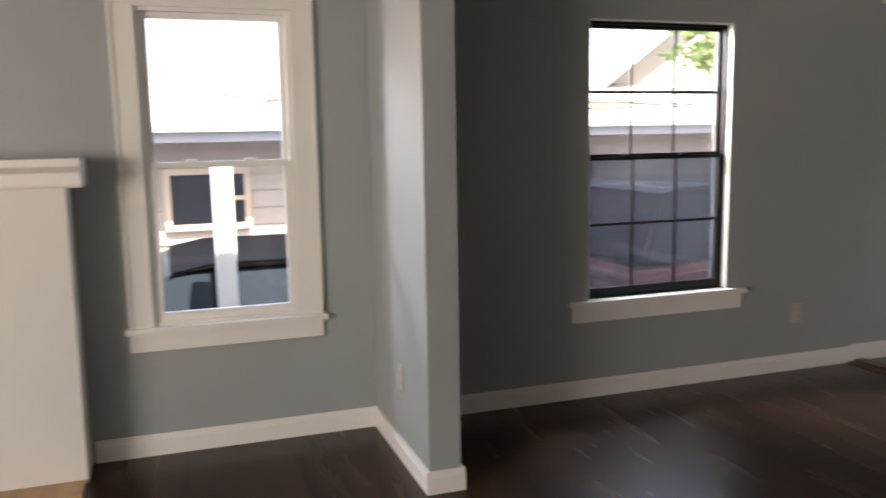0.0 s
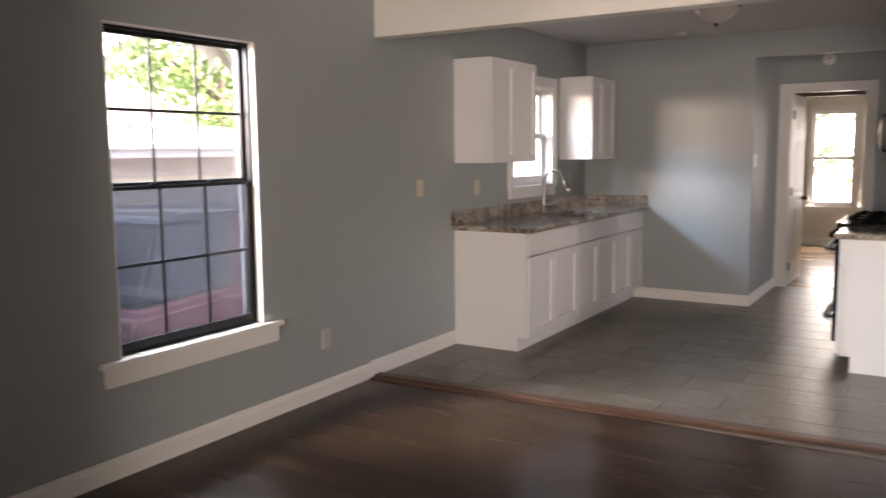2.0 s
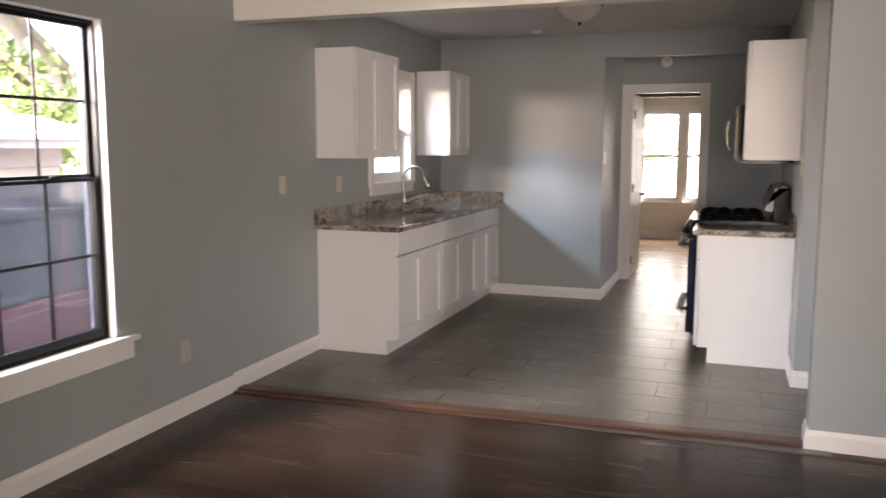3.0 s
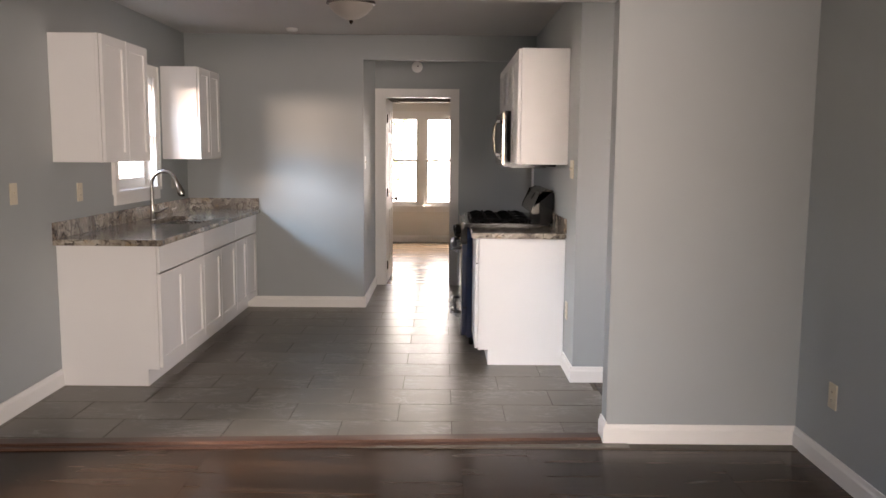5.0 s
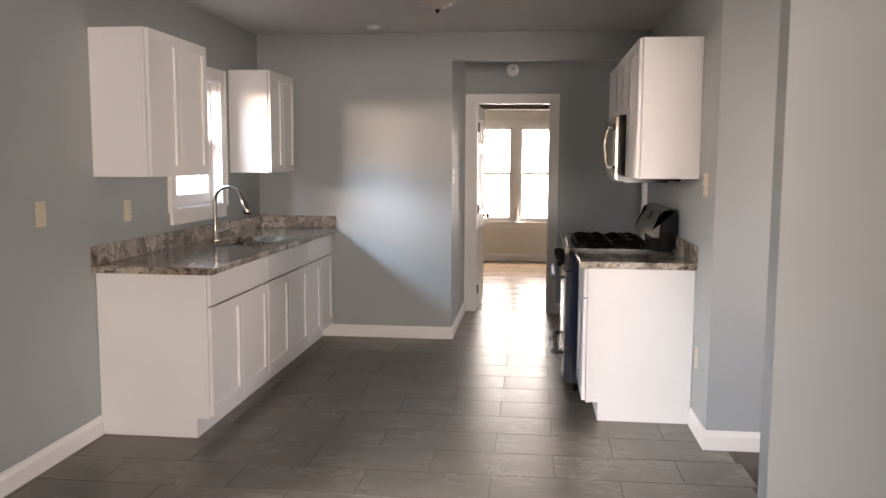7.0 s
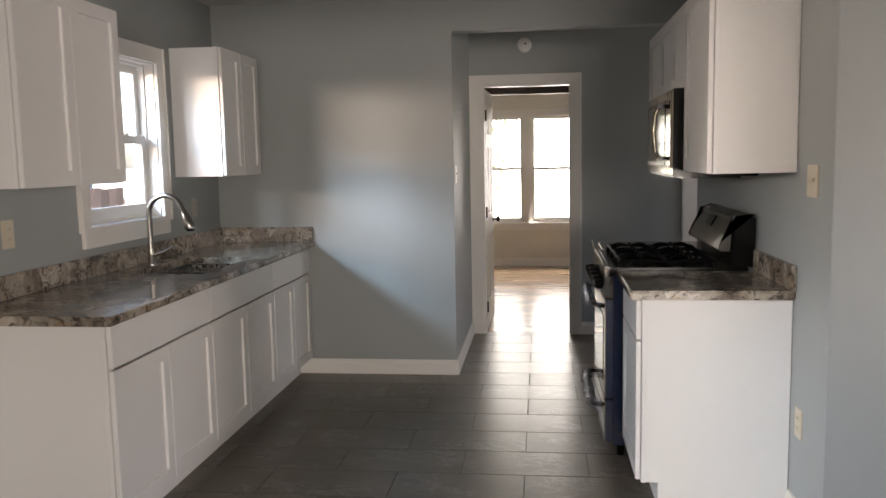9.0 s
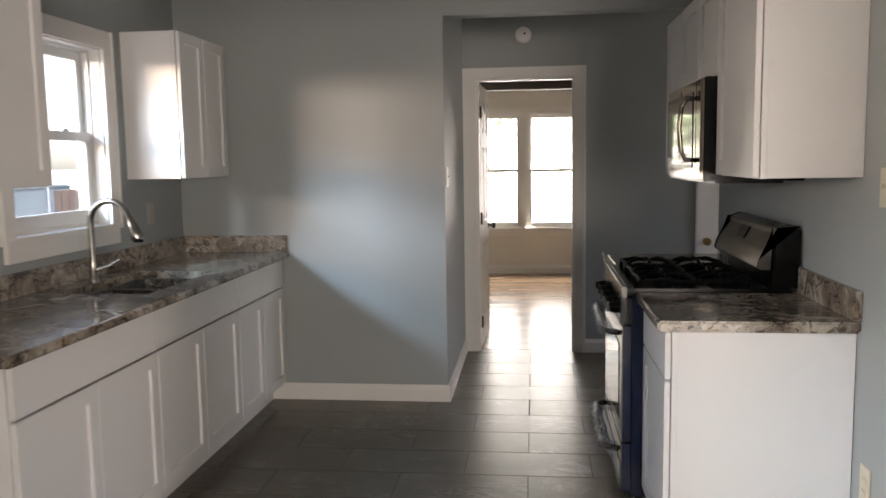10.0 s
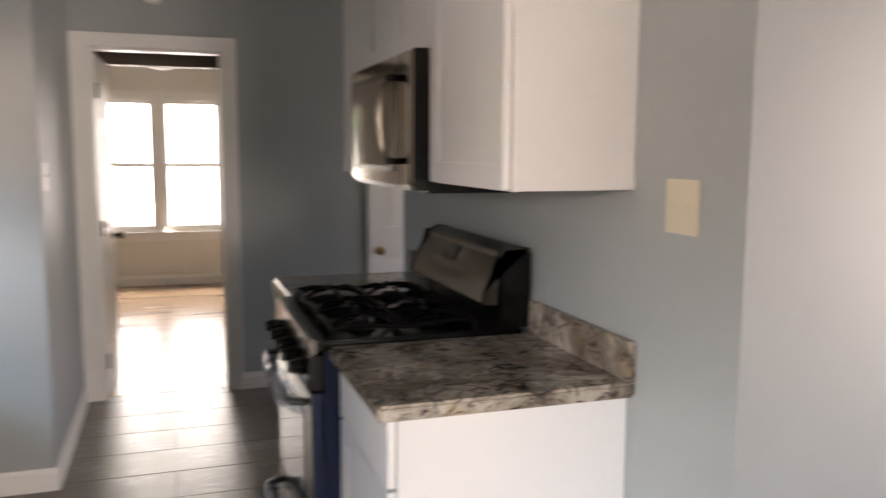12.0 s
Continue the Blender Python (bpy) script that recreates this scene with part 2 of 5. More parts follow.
def glass(name, tint=(1, 1, 1), rough=0.0, haze=0.0):
    m, nt, p = nodes_of(name)
    out = nt.nodes["Material Output"]
    clear, gloss, mx = nt.nodes.new("ShaderNodeBsdfTransparent"), nt.nodes.new("ShaderNodeBsdfGlossy"), nt.nodes.new("ShaderNodeMixShader")
    clear.inputs[0].default_value = (*tint, 1)
    gloss.inputs["Roughness"].default_value = 0.02 + rough
    face, power, scale = nt.nodes.new("ShaderNodeLayerWeight"), nt.nodes.new("ShaderNodeMath"), nt.nodes.new("ShaderNodeMath")
    power.operation, scale.operation = "POWER", "MULTIPLY_ADD"
    power.inputs[1].default_value = 5.0
    scale.inputs[1].default_value, scale.inputs[2].default_value = 0.9, 0.035
    nt.links.new(face.outputs["Facing"], power.inputs[0])
    nt.links.new(power.outputs[0], scale.inputs[0])
    nt.links.new(scale.outputs[0], mx.inputs[0])
    nt.links.new(clear.outputs[0], mx.inputs[1])
    nt.links.new(gloss.outputs[0], mx.inputs[2])
    last = mx.outputs[0]
    if haze:
        dif, m2 = nt.nodes.new("ShaderNodeBsdfDiffuse"), nt.nodes.new("ShaderNodeMixShader")
        dif.inputs[0].default_value = (0.34, 0.35, 0.38, 1)
        m2.inputs[0].default_value = haze
        nt.links.new(last, m2.inputs[1])
        nt.links.new(dif.outputs[0], m2.inputs[2])
        last = m2.outputs[0]
    nt.links.new(last, out.inputs["Surface"])
    nt.nodes.remove(p)
    return m


GLASS = glass("window_glass", (0.97, 0.98, 0.98))
SCREEN = glass("insect_screen", (0.55, 0.58, 0.65), 0.0, 0.32)
FILM = glass("crinkled_clear_film", (0.9, 0.92, 0.95), 0.08, 0.22)

LEAF = painted("leaf", (0.12, 0.185, 0.05), 0.5, 0.35, 30, 0.1)
BARK = painted("bark", (0.12, 0.09, 0.065), 0.9, 0.3, 20, 0.8)
SHINGLE = painted("grey_shingle", (0.34, 0.325, 0.31), 0.9, 0.2, 25, 0.6)
FRIEZE = painted("dusty_pink_board", (0.24, 0.212, 0.21), 0.6, 0.05)
LITTER = painted("dry_leaf", (0.09, 0.055, 0.035), 0.9, 0.3, 30, 0.1)
SIDING = painted("cream_siding", (0.32, 0.285, 0.24), 0.7, 0.06)
FASCIA = painted("grey_fascia", (0.26, 0.26, 0.28), 0.6, 0.05)
CONCRETE = painted("driveway_concrete", (0.30, 0.29, 0.27), 0.9, 0.15, 30, 0.4)
RED_PAINT = painted("red_car_paint", (0.10, 0.038, 0.042), 0.35, 0.05, 100, 0.0)
BLACK_PAINT = painted("black_car_paint", (0.003, 0.003, 0.0035), 0.4, 0.1, 100, 0.0)
CAR_GLASS = painted("car_glass", (0.03, 0.04, 0.05), 0.06, 0.1, 100, 0.0)
for m in (BLACK_PAINT, CAR_GLASS):
    m.node_tree.nodes["Principled BSDF"].inputs["Specular IOR Level"].default_value = 0.015
TYRE = painted("tyre_rubber", (0.02, 0.02, 0.02), 0.8, 0.2)
PANE_DARK = painted("dark_house_glass", (0.03, 0.035, 0.04), 0.08, 0.1, 50, 0.0)
FRAME_TAN = painted("tan_window_frame", (0.40, 0.32, 0.24), 0.6, 0.05)
FROST = painted("frosted_lamp_glass", (0.52, 0.48, 0.43), 0.35, 0.06, 40, 0.1)

# ---------------------------------------------------------------- mesh helpers


def box(bm, x0, x1, y0, y1, z0, z1):
    vs = [bm.verts.new((x, y, z)) for z in (z0, z1) for x, y in ((x0, y0), (x1, y0), (x1, y1), (x0, y1))]
    for f in ((3, 2, 1, 0), (4, 5, 6, 7), (0, 1, 5, 4), (1, 2, 6, 5), (2, 3, 7, 6), (3, 0, 4, 7)):
        bm.faces.new([vs[i] for i in f])
    return bm


def boxes(*spans):
    bm = bmesh.new()
    for s in spans:
        box(bm, *s)
    return bm


def ring(span, d0, d1, u0, u1, v0, v1, w0, w1):
    """One closed rectangular frame: span turns depth and the two directions of its plane into places. Board widths: w0 at the sides and top, w1 at the bottom."""
    bm = bmesh.new()
    rows = []
    for d in (d0, d1):
        for a0, a1, b0, b1 in ((u0, u1, v0, v1), (u0 + w0, u1 - w0, v0 + w1, v1 - w0)):
            rows.append([bm.verts.new(span(d, u, v)) for u, v in ((a0, b0), (a1, b0), (a1, b1), (a0, b1))])
    for a, b in ((0, 1), (2, 3), (0, 2), (1, 3)):
        for i in range(4):
            bm.faces.new((rows[a][i], rows[a][(i + 1) % 4], rows[b][(i + 1) % 4], rows[b][i]))
    bmesh.ops.recalc_face_normals(bm, faces=bm.faces)
    return bm


def prism(points, axis, a, b):
    """A closed outline pushed along an axis from a to b. Points are the two other coordinates, in xyz order."""
    bm = bmesh.new()
    n = "xyz".index(axis)

    def place(p, d):
        q = list(p)
        q.insert(n, d)
        return bm.verts.new(q)

    lo, hi = [place(p, a) for p in points], [place(p, b) for p in points]
    k = len(points)
    bm.faces.new(lo)
    bm.faces.new(hi[::-1])
    for i in range(k):
        bm.faces.new((lo[i], hi[i], hi[(i + 1) % k], lo[(i + 1) % k]))
    bmesh.ops.recalc_face_normals(bm, faces=bm.faces)
    return bm


def turned(profile, steps=28, axis="z", at=(0, 0, 0)):
    """A profile of (radius, height) turned round an axis."""
    bm = bmesh.new()
    rings = []
    for r, h in profile:
        ring = []
        for i in range(steps):
            a = 2 * math.pi * i / steps
            c, s = r * math.cos(a), r * math.sin(a)
            q = {"z": (c, s, h), "x": (h, c, s), "y": (c, h, s)}[axis]
            ring.append(bm.verts.new(Vector(q) + Vector(at)))
        rings.append(ring)
    for a, b in zip(rings, rings[1:]):
        for i in range(steps):
            bm.faces.new((a[i], a[(i + 1) % steps], b[(i + 1) % steps], b[i]))
    bm.faces.new(rings[0][::-1])
    bm.faces.new(rings[-1])
    bmesh.ops.recalc_face_normals(bm, faces=bm.faces)
    return bm


def tube(points, radii, steps=12):
    """A round bar along points, with a radius at each."""
    bm = bmesh.new()
    pts = [Vector(p) for p in points]
    rings, side = [], None
    for i, p in enumerate(pts):
        way = (pts[min(i + 1, len(pts) - 1)] - pts[max(i - 1, 0)]).normalized()
        if side is None:
            side = way.orthogonal().normalized()
        side = (side - way * side.dot(way)).normalized()
        up = way.cross(side)
        r = radii[i] if isinstance(radii, (list, tuple)) else radii
        rings.append([bm.verts.new(p + r * (math.cos(a) * side + math.sin(a) * up)) for a in (2 * math.pi * k / steps for k in range(steps))])
    for a, b in zip(rings, rings[1:]):
        for i in range(steps):
            bm.faces.new((a[i], a[(i + 1) % steps], b[(i + 1) % steps], b[i]))
    bm.faces.new(rings[0][::-1])
    bm.faces.new(rings[-1])
    bmesh.ops.recalc_face_normals(bm, faces=bm.faces)
    return bm


def thing(name, at, label, category, group="", kind=""):
    return tagged(place_at(new(name), at), label, category, group, kind)


def place_at(ob, at):
    ob.location = at
    return ob


def root_of(ob):
    while ob.parent:
        ob = ob.parent
    return ob


def part(name, bm, material, parent=None, label="", bevel=0.0, smooth=False):
    """Links a bmesh, given in world places, as one mesh object under a thing or a part."""
    if bevel:
        bmesh.ops.bevel(bm, geom=bm.edges[:], offset=bevel, segments=2, affect="EDGES", clamp_overlap=True)
    me = bpy.data.meshes.new(name)
    if parent is not None:
        bmesh.ops.translate(bm, verts=bm.verts, vec=-Vector(root_of(parent).location))
    bm.to_mesh(me)
    bm.free()
    me.materials.append(material)
    if smooth:
        me.shade_smooth()
        me.set_sharp_from_angle(angle=radians(40))
    ob = new(name, me)
    if parent is not None:
        ob.parent = parent
    if label:
        ob["label"] = label
    return ob


def structure(name, bm, material, label, category, bevel=0.0):
    return tagged(part(name, bm, material, None, "", bevel), label, category, "", "structure")


def wall_spans(a0, a1, z0, z1, opens):
    """The rectangles of a wall from a0 to a1 around its openings (a0, a1, z0, z1)."""
    out, at = [], a0
    for o0, o1, b, t in sorted(opens):
        out.append((at, o0, z0, z1))
        if b > z0:
            out.append((o0, o1, z0, b))
        if t < z1:
            out.append((o0, o1, t, z1))
        at = o1
    out.append((at, a1, z0, z1))
    return out


def wall_x(name, x0, x1, y0, y1, z0, z1, material, label, opens=()):
    return structure(name, boxes(*[(x0, x1, a, b, c, d) for a, b, c, d in wall_spans(y0, y1, z0, z1, opens)]), material, label, "wall")


def wall_y(name, y0, y1, x0, x1, z0, z1, material, label, opens=()):
    return structure(name, boxes(*[(a, b, y0, y1, c, d) for a, b, c, d in wall_spans(x0, x1, z0, z1, opens)]), material, label, "wall")


# ---------------------------------------------------------------- the plan
XL, XR = -4.5, -1.325          # outer wall with the windows, kitchen's right wall
Y_STUB, Y_STEP, Y_BEAM = 1.885, 4.94, 5.05
Y_JAMB, Y_FACE, Y_BACK, Y_DOOR, Y_FAR = 5.09, 6.17, 8.60, 9.90, 14.12
Z_WOOD, Z_CEIL = -0.006, 2.49
X_HALL, X_DINE = -2.885, -0.37
W1 = (0.850, 1.515, 0.60, 2.03)   # openings: y, y, z, z
W2 = (3.08, 3.99, 0.535, 2.04)
W3 = (6.97, 7.74, 1.15, 2.02)
TH = 0.15

wall_x("wall_west", XL - TH, XL, -3.4, 14.27, -0.75, Z_CEIL + 0.1, WALL, "pale blue-grey painted plaster wall with three windows", [W1, W2, W3])
wall_y("wall_north", Y_BACK, Y_BACK + 0.12, XL, X_HALL - 0.12, -0.1, Z_CEIL, WALL, "pale blue-grey painted wall at the end of the kitchen")
wall_x("wall_hall", X_HALL - 0.12, X_HALL, Y_BACK, Y_DOOR, -0.1, Z_CEIL, WALL, "short grey wall beside the back hall")
structure("header_hall", boxes((X_HALL, 0.6, Y_BACK, Y_BACK + 0.12, 2.27, Z_CEIL)), WALL, "grey painted header over the back hall", "header")
D1 = (-2.785, -2.07, -0.1, 2.035)
D2 = (-1.205, -0.45, -0.1, 2.035)
wall_y("wall_door", Y_DOOR, Y_DOOR + 0.12, XL, 0.6, -0.1, Z_CEIL, WALL, "grey wall with the doorway to the far room", [D1, D2])
wall_x("wall_kitchen_east", XR, XR + 0.12, Y_FACE, Y_BACK, -0.1, Z_CEIL, WALL, "grey wall behind the stove")
wall_y("wall_face", Y_FACE, Y_FACE + 0.12, XR + 0.12, 0.6, -0.1, Z_CEIL, WALL, "grey wall beside the side hall")
wall_y("wall_jamb", Y_JAMB, Y_JAMB + 0.12, XR, 0.6, -0.1, Z_CEIL, WALL, "grey wall beside the kitchen opening")
wall_x("wall_dining_east", X_DINE, X_DINE + 0.12, 1.99, Y_JAMB, -0.1, Z_CEIL, WALL, "grey wall of the dining area")
wall_y("wall_stub_west", Y_STUB, Y_STUB + 0.135, XL, -3.64, -0.1, Z_CEIL, WALL, "short grey partition between living and dining area")
wall_y("wall_stub_east", Y_STUB, Y_STUB + 0.105, X_DINE, 1.6, -0.1, Z_CEIL, WALL, "grey partition between living and dining area")
wall_y("wall_front", -3.55, -3.4, XL - TH, 1.75, -0.75, Z_CEIL + 0.1, WALL, "grey front wall with a wide window", [(-1.35, 1.45, 0.6, 2.1)])
wall_x("wall_living_east", 1.6, 1.75, -3.4, 1.99, -0.1, Z_CEIL, WALL, "grey wall of the living room")
# Both openings are unseen, cut only to hold the two hall fill lamps.
wall_x("wall_side_hall", 0.6, 0.72, Y_JAMB, Y_DOOR + 1.3, -0.1, Z_CEIL, WALL, "grey wall closing the side hall", [(5.3, 5.95, 0.75, 1.95), (9.05, 9.65, 0.9, 2.0)])
wall_y("wall_closet", Y_DOOR + 1.2, Y_DOOR + 1.3, -1.5, 0.6, -0.1, Z_CEIL, WALL, "grey wall behind the white door")

# bright hazy sky low behind the trees beyond the far room
haze, hnt, hp = nodes_of("hazy_bright_sky")
hp.inputs["Base Color"].default_value = (0.8, 0.78, 0.74, 1)
hp.inputs["Emission Color"].default_value = (1.0, 0.93, 0.82, 1)
hp.inputs["Emission Strength"].default_value = 1.7
structure("backdrop", boxes((-14, 8, 29.0, 29.2, -0.7, 8)), haze, "bright hazy sky beyond the far room", "backdrop")

FW = [(-3.13, -2.53, 0.58, 2.0), (-2.45, -1.85, 0.58, 2.0)]
wall_y("wall_far", Y_FAR, Y_FAR + 0.15, XL, -0.3, -0.75, Z_CEIL + 0.1, WALL_WARM, "cream wall with two tall windows in the far room", FW)
wall_x("wall_far_east", -1.5, -1.38, Y_DOOR + 0.12, Y_FAR, -0.1, Z_CEIL, WALL_WARM, "cream wall of the far room")

structure("ceiling", boxes((XL - TH, 1.75, -3.55, 14.27, Z_CEIL, Z_CEIL + 0.1)), CEIL, "off-white painted ceiling", "ceiling")
structure("beam", boxes((XL, XR + 0.0, Y_BEAM, Y_BEAM + 0.14, 2.18, Z_CEIL)), BEAM, "cream painted beam between dining area and kitchen", "beam", 0.004)
# Header strip over the doorway view; its backlit shade is painted in as brown.
structure("beam_far", boxes((XL, -1.5, 10.86, 10.98, 2.03, Z_CEIL)), BACKLIT_BROWN, "beam across the far room, its backlit darkness put into dark brown colour", "beam")
structure("subfloor", boxes((XL - TH, 1.75, -3.55, 14.27, -0.2, -0.04)), SUBFLOOR, "dark floor base", "floor")

# ---------------------------------------------------------------- trim


def baseboard(x0, y0, x1, y1, nx, ny, z, high=0.10):
    """A moulded baseboard along a wall from one point to the other; (nx, ny) points into the room."""
    prof = [(0, 0), (0.016, 0), (0.016, high * 0.72), (0.011, high * 0.82), (0.008, high), (0, high)]
    if nx:
        bm = prism([(x0 + nx * d, z + h) for d, h in prof], "y", y0, y1)
    else:
        bm = prism([(y0 + ny * d, z + h) for d, h in prof], "x", x0, x1)
    structure("baseboard", bm, TRIM, "white painted wooden baseboard along the wall", "baseboard")


baseboard(XL, 0.56, XL, Y_STUB, 1, 0, Z_WOOD)
baseboard(XL, Y_STUB, -3.64, Y_STUB, 0, -1, Z_WOOD, 0.095)
baseboard(-3.64, Y_STUB - 0.016, -3.64, Y_STUB + 0.151, 1, 0, Z_WOOD, 0.095)
baseboard(XL, Y_STUB + 0.135, -3.64, Y_STUB + 0.135, 0, 1, Z_WOOD)
baseboard(XL, Y_STUB + 0.151, XL, Y_STEP, 1, 0, Z_WOOD)
baseboard(XL, Y_STEP, XL, 6.0, 1, 0, 0.0, 0.105)
baseboard(-3.97, Y_BACK, X_HALL + 0.016, Y_BACK, 0, -1, 0)
baseboard(X_HALL, Y_BACK, X_HALL, Y_DOOR - 0.02, 1, 0, 0)
baseboard(-1.99, Y_DOOR, -1.29, Y_DOOR, 0, -1, 0)
baseboard(XR, Y_FACE, XR, 6.56, -1, 0, 0)
baseboard(XR - 0.016, Y_FACE, 0.6, Y_FACE, 0, -1, 0)
baseboard(XR, Y_JAMB - 0.016, XR, Y_JAMB + 0.12, -1, 0, Z_WOOD, 0.115)
baseboard(XR, Y_JAMB, X_DINE, Y_JAMB, 0, -1, Z_WOOD)
baseboard(X_DINE, 1.99, X_DINE, Y_JAMB - 0.016, -1, 0, Z_WOOD)
baseboard(XL, Y_FAR, -1.5, Y_FAR, 0, -1, 0.0, 0.11)
baseboard(XL, Y_DOOR + 0.12, XL, Y_FAR - 0.016, 1, 0, 0.0, 0.11)
baseboard(XL, -3.4, XL, -1.25, 1, 0, Z_WOOD)
baseboard(-4.48, -3.4, 1.6, -3.4, 0, 1, Z_WOOD)
baseboard(1.6, -3.38, 1.6, Y_STUB, -1, 0, Z_WOOD)

# the worn wooden strip at the edge of the tiles, laid slightly askew
strip = thing("threshold_strip", (-2.9, Y_STEP, Z_WOOD), "worn red-brown wooden threshold strip at the tile edge", "threshold", "", "structure")


def slanted(front, back, z0, z1, skew=0.165):
    bm = bmesh.new()
    x0, x1 = XL + 0.017, XR - 0.017
    lo, hi = [[bm.verts.new((x, y, z)) for x, y in ((x0, front), (x1, front + skew), (x1, back + skew), (x0, back))] for z in (z0, z1)]
    bm.faces.new(lo[::-1])
    bm.faces.new(hi)
    for k in range(4):
        bm.faces.new((lo[k], lo[(k + 1) % 4], hi[(k + 1) % 4], hi[k]))
    return bm


part("lower_board", slanted(4.905, 4.946, -0.03, 0.004), STRIP, strip, "", 0.004)
part("upper_board", slanted(4.947, 5.03, -0.03, 0.014), STRIP, strip, "", 0.005)

# ---------------------------------------------------------------- windows


def window(name, side, plane, a0, a1, z0, z1, frame_mat, label, depth=0.09, rail=None, sash=0.035, muntin=None, screen=False, inner=1):
    """A sash window in an opening; side is the wall's axis, inner the way into the room along it."""
    mid = rail if rail else (z0 + z1) / 2
    back = plane - inner * depth

    def span(d0, d1, u0, u1, v0, v1):
        d = sorted((back + inner * d0, back + inner * d1))
        return (*d, u0, u1, v0, v1) if side == "x" else (u0, u1, *d, v0, v1)

    at = (back, (a0 + a1) / 2, z0) if side == "x" else ((a0 + a1) / 2, back, z0)
    w = thing(name, at, label, "window", "", "structure")
    f = 0.012 if muntin else 0.018
    def spot(d, u, v):
        return (back + inner * d, u, v) if side == "x" else (u, back + inner * d, v)

    part("window_frame", ring(spot, -0.03, 0.05, a0, a1, z0, z1, f, f), frame_mat, w, "", 0.002)
    for n, (b, t, d) in enumerate(((z0 + f, mid + sash / 2, 0.012), (mid - sash / 2, z1 - f, -0.018))):
        l, r = a0 + f, a1 - f
        lo, hi = (sash * 1.5 if n == 0 else sash, sash)
        if muntin:
            lo = 0.042 if n == 0 else 0.034
        s = part("sash", ring(spot, d, d + 0.028, l, r, b, t, sash, lo), frame_mat, w, "lower sash" if n == 0 else "upper sash", 0.003)
        g = part("pane", boxes(span(d + 0.012, d + 0.016, l + sash - 0.005, r - sash + 0.005, b + lo - 0.005, t - hi + 0.005)), GLASS, s)
        g.visible_shadow = False
        if muntin:
            for k in (1, 2):
                u = l + sash + (r - l - 2 * sash) * k / 3
                part("muntin", boxes(span(d + 0.004, d + 0.010, u - muntin / 2, u + muntin / 2, b + lo, t - hi)), frame_mat, s)
            v = (b + lo + t - hi) / 2
            part("muntin", boxes(span(d + 0.0035, d + 0.0105, l + sash, r - sash, v - muntin / 2, v + muntin / 2)), frame_mat, s)
        if screen and n == 0:
            g2 = part("insect_screen", boxes(span(-0.026, -0.024, l, r, b, t)), SCREEN, w, "hazy grey insect screen")
            g2.visible_shadow = False
    for u in ((a0 * 0.7 + a1 * 0.3), (a0 * 0.3 + a1 * 0.7)):
        part("sash_lock", boxes(span(0.02, 0.045, u - 0.025, u + 0.025, mid + sash / 2, mid + sash / 2 + 0.012)), frame_mat, w, "", 0.003)
    return w, span


def casing(w, side, plane, a0, a1, z0, z1, wide, inner=1, thick=0.02, head=None, sill_out=0.045, sill_over=0.02, apron=0.09, bottom=True):
    """White boards round an opening, with a sill and an apron under it."""
    head = head or wide

    def span(d0, d1, u0, u1, v0, v1):
        d = sorted((plane + inner * d0, plane + inner * d1))
        return (*d, u0, u1, v0, v1) if side == "x" else (u0, u1, *d, v0, v1)

    if wide:
        for u0, u1 in ((a0 - wide, a0), (a1, a1 + wide)):
            part("casing", boxes(span(0, thick, u0, u1, z0, z1)), TRIM, w, "", 0.003)
            edge = u0 if u0 < a0 else u1 - 0.016
            part("back_band", boxes(span(thick, thick + 0.009, edge, edge + 0.016, z0, z1 + head)), TRIM, w, "", 0.002)
        part("casing", boxes(span(0, thick, a0 - wide, a1 + wide, z1, z1 + head)), TRIM, w, "", 0.003)
    over = wide + sill_over
    part("window_sill", boxes(span(0, sill_out, a0 - over, a1 + over, z0 - 0.024, z0 + 0.003), span(-0.125, 0, a0 + 0.001, a1 - 0.001, z0 - 0.024, z0 + 0.003)), TRIM, w, "white painted sill", 0.003)
    if apron:
        part("apron", boxes(span(0, 0.02, a0 - over + 0.02, a1 + over - 0.02, z0 - 0.024 - apron, z0 - 0.024)), TRIM, w, "", 0.003)


def reveal(w, plane, a0, a1, z0, z1, depth=0.15):
    """Painted boards lining an opening in the west wall."""
    part("reveal", boxes((plane - depth, plane - 0.001, a0 - 0.001, a0 + 0.006, z0, z1), (plane - depth, plane - 0.001, a1 - 0.006, a1 + 0.001, z0, z1), (plane - depth, plane - 0.001, a0 + 0.006, a1 - 0.006, z1 - 0.006, z1 + 0.001)), TRIM, w)


w1, _ = window("window_1", "x", XL, W1[0], W1[1], W1[2], W1[3], TRIM, "white painted wooden sash window in the living area", 0.05, 1.335, 0.028)
casing(w1, "x", XL, W1[0], W1[1], W1[2], W1[3], 0.11, apron=0.085)
w2, _ = window("window_2", "x", XL, W2[0] + 0.007, W2[1] - 0.007, W2[2] + 0.001, W2[3] - 0.007, BLACK_FRAME, "black aluminium sash window with grid bars and a white sill", 0.09, 1.305, 0.018, 0.015, True)
casing(w2, "x", XL, W2[0], W2[1], W2[2], W2[3], 0, sill_over=0.115, apron=0.09)
reveal(w2, XL, *W2)
w3, _ = window("window_3", "x", XL, W3[0], W3[1], W3[2], W3[3], TRIM, "white painted sash window over the kitchen sink", 0.105, 1.59, 0.042)
reveal(w3, XL, *W3)
casing(w3, "x", XL, W3[0], W3[1], W3[2], W3[3], 0.09, sill_out=0.03, sill_over=0.0, apron=0.075)
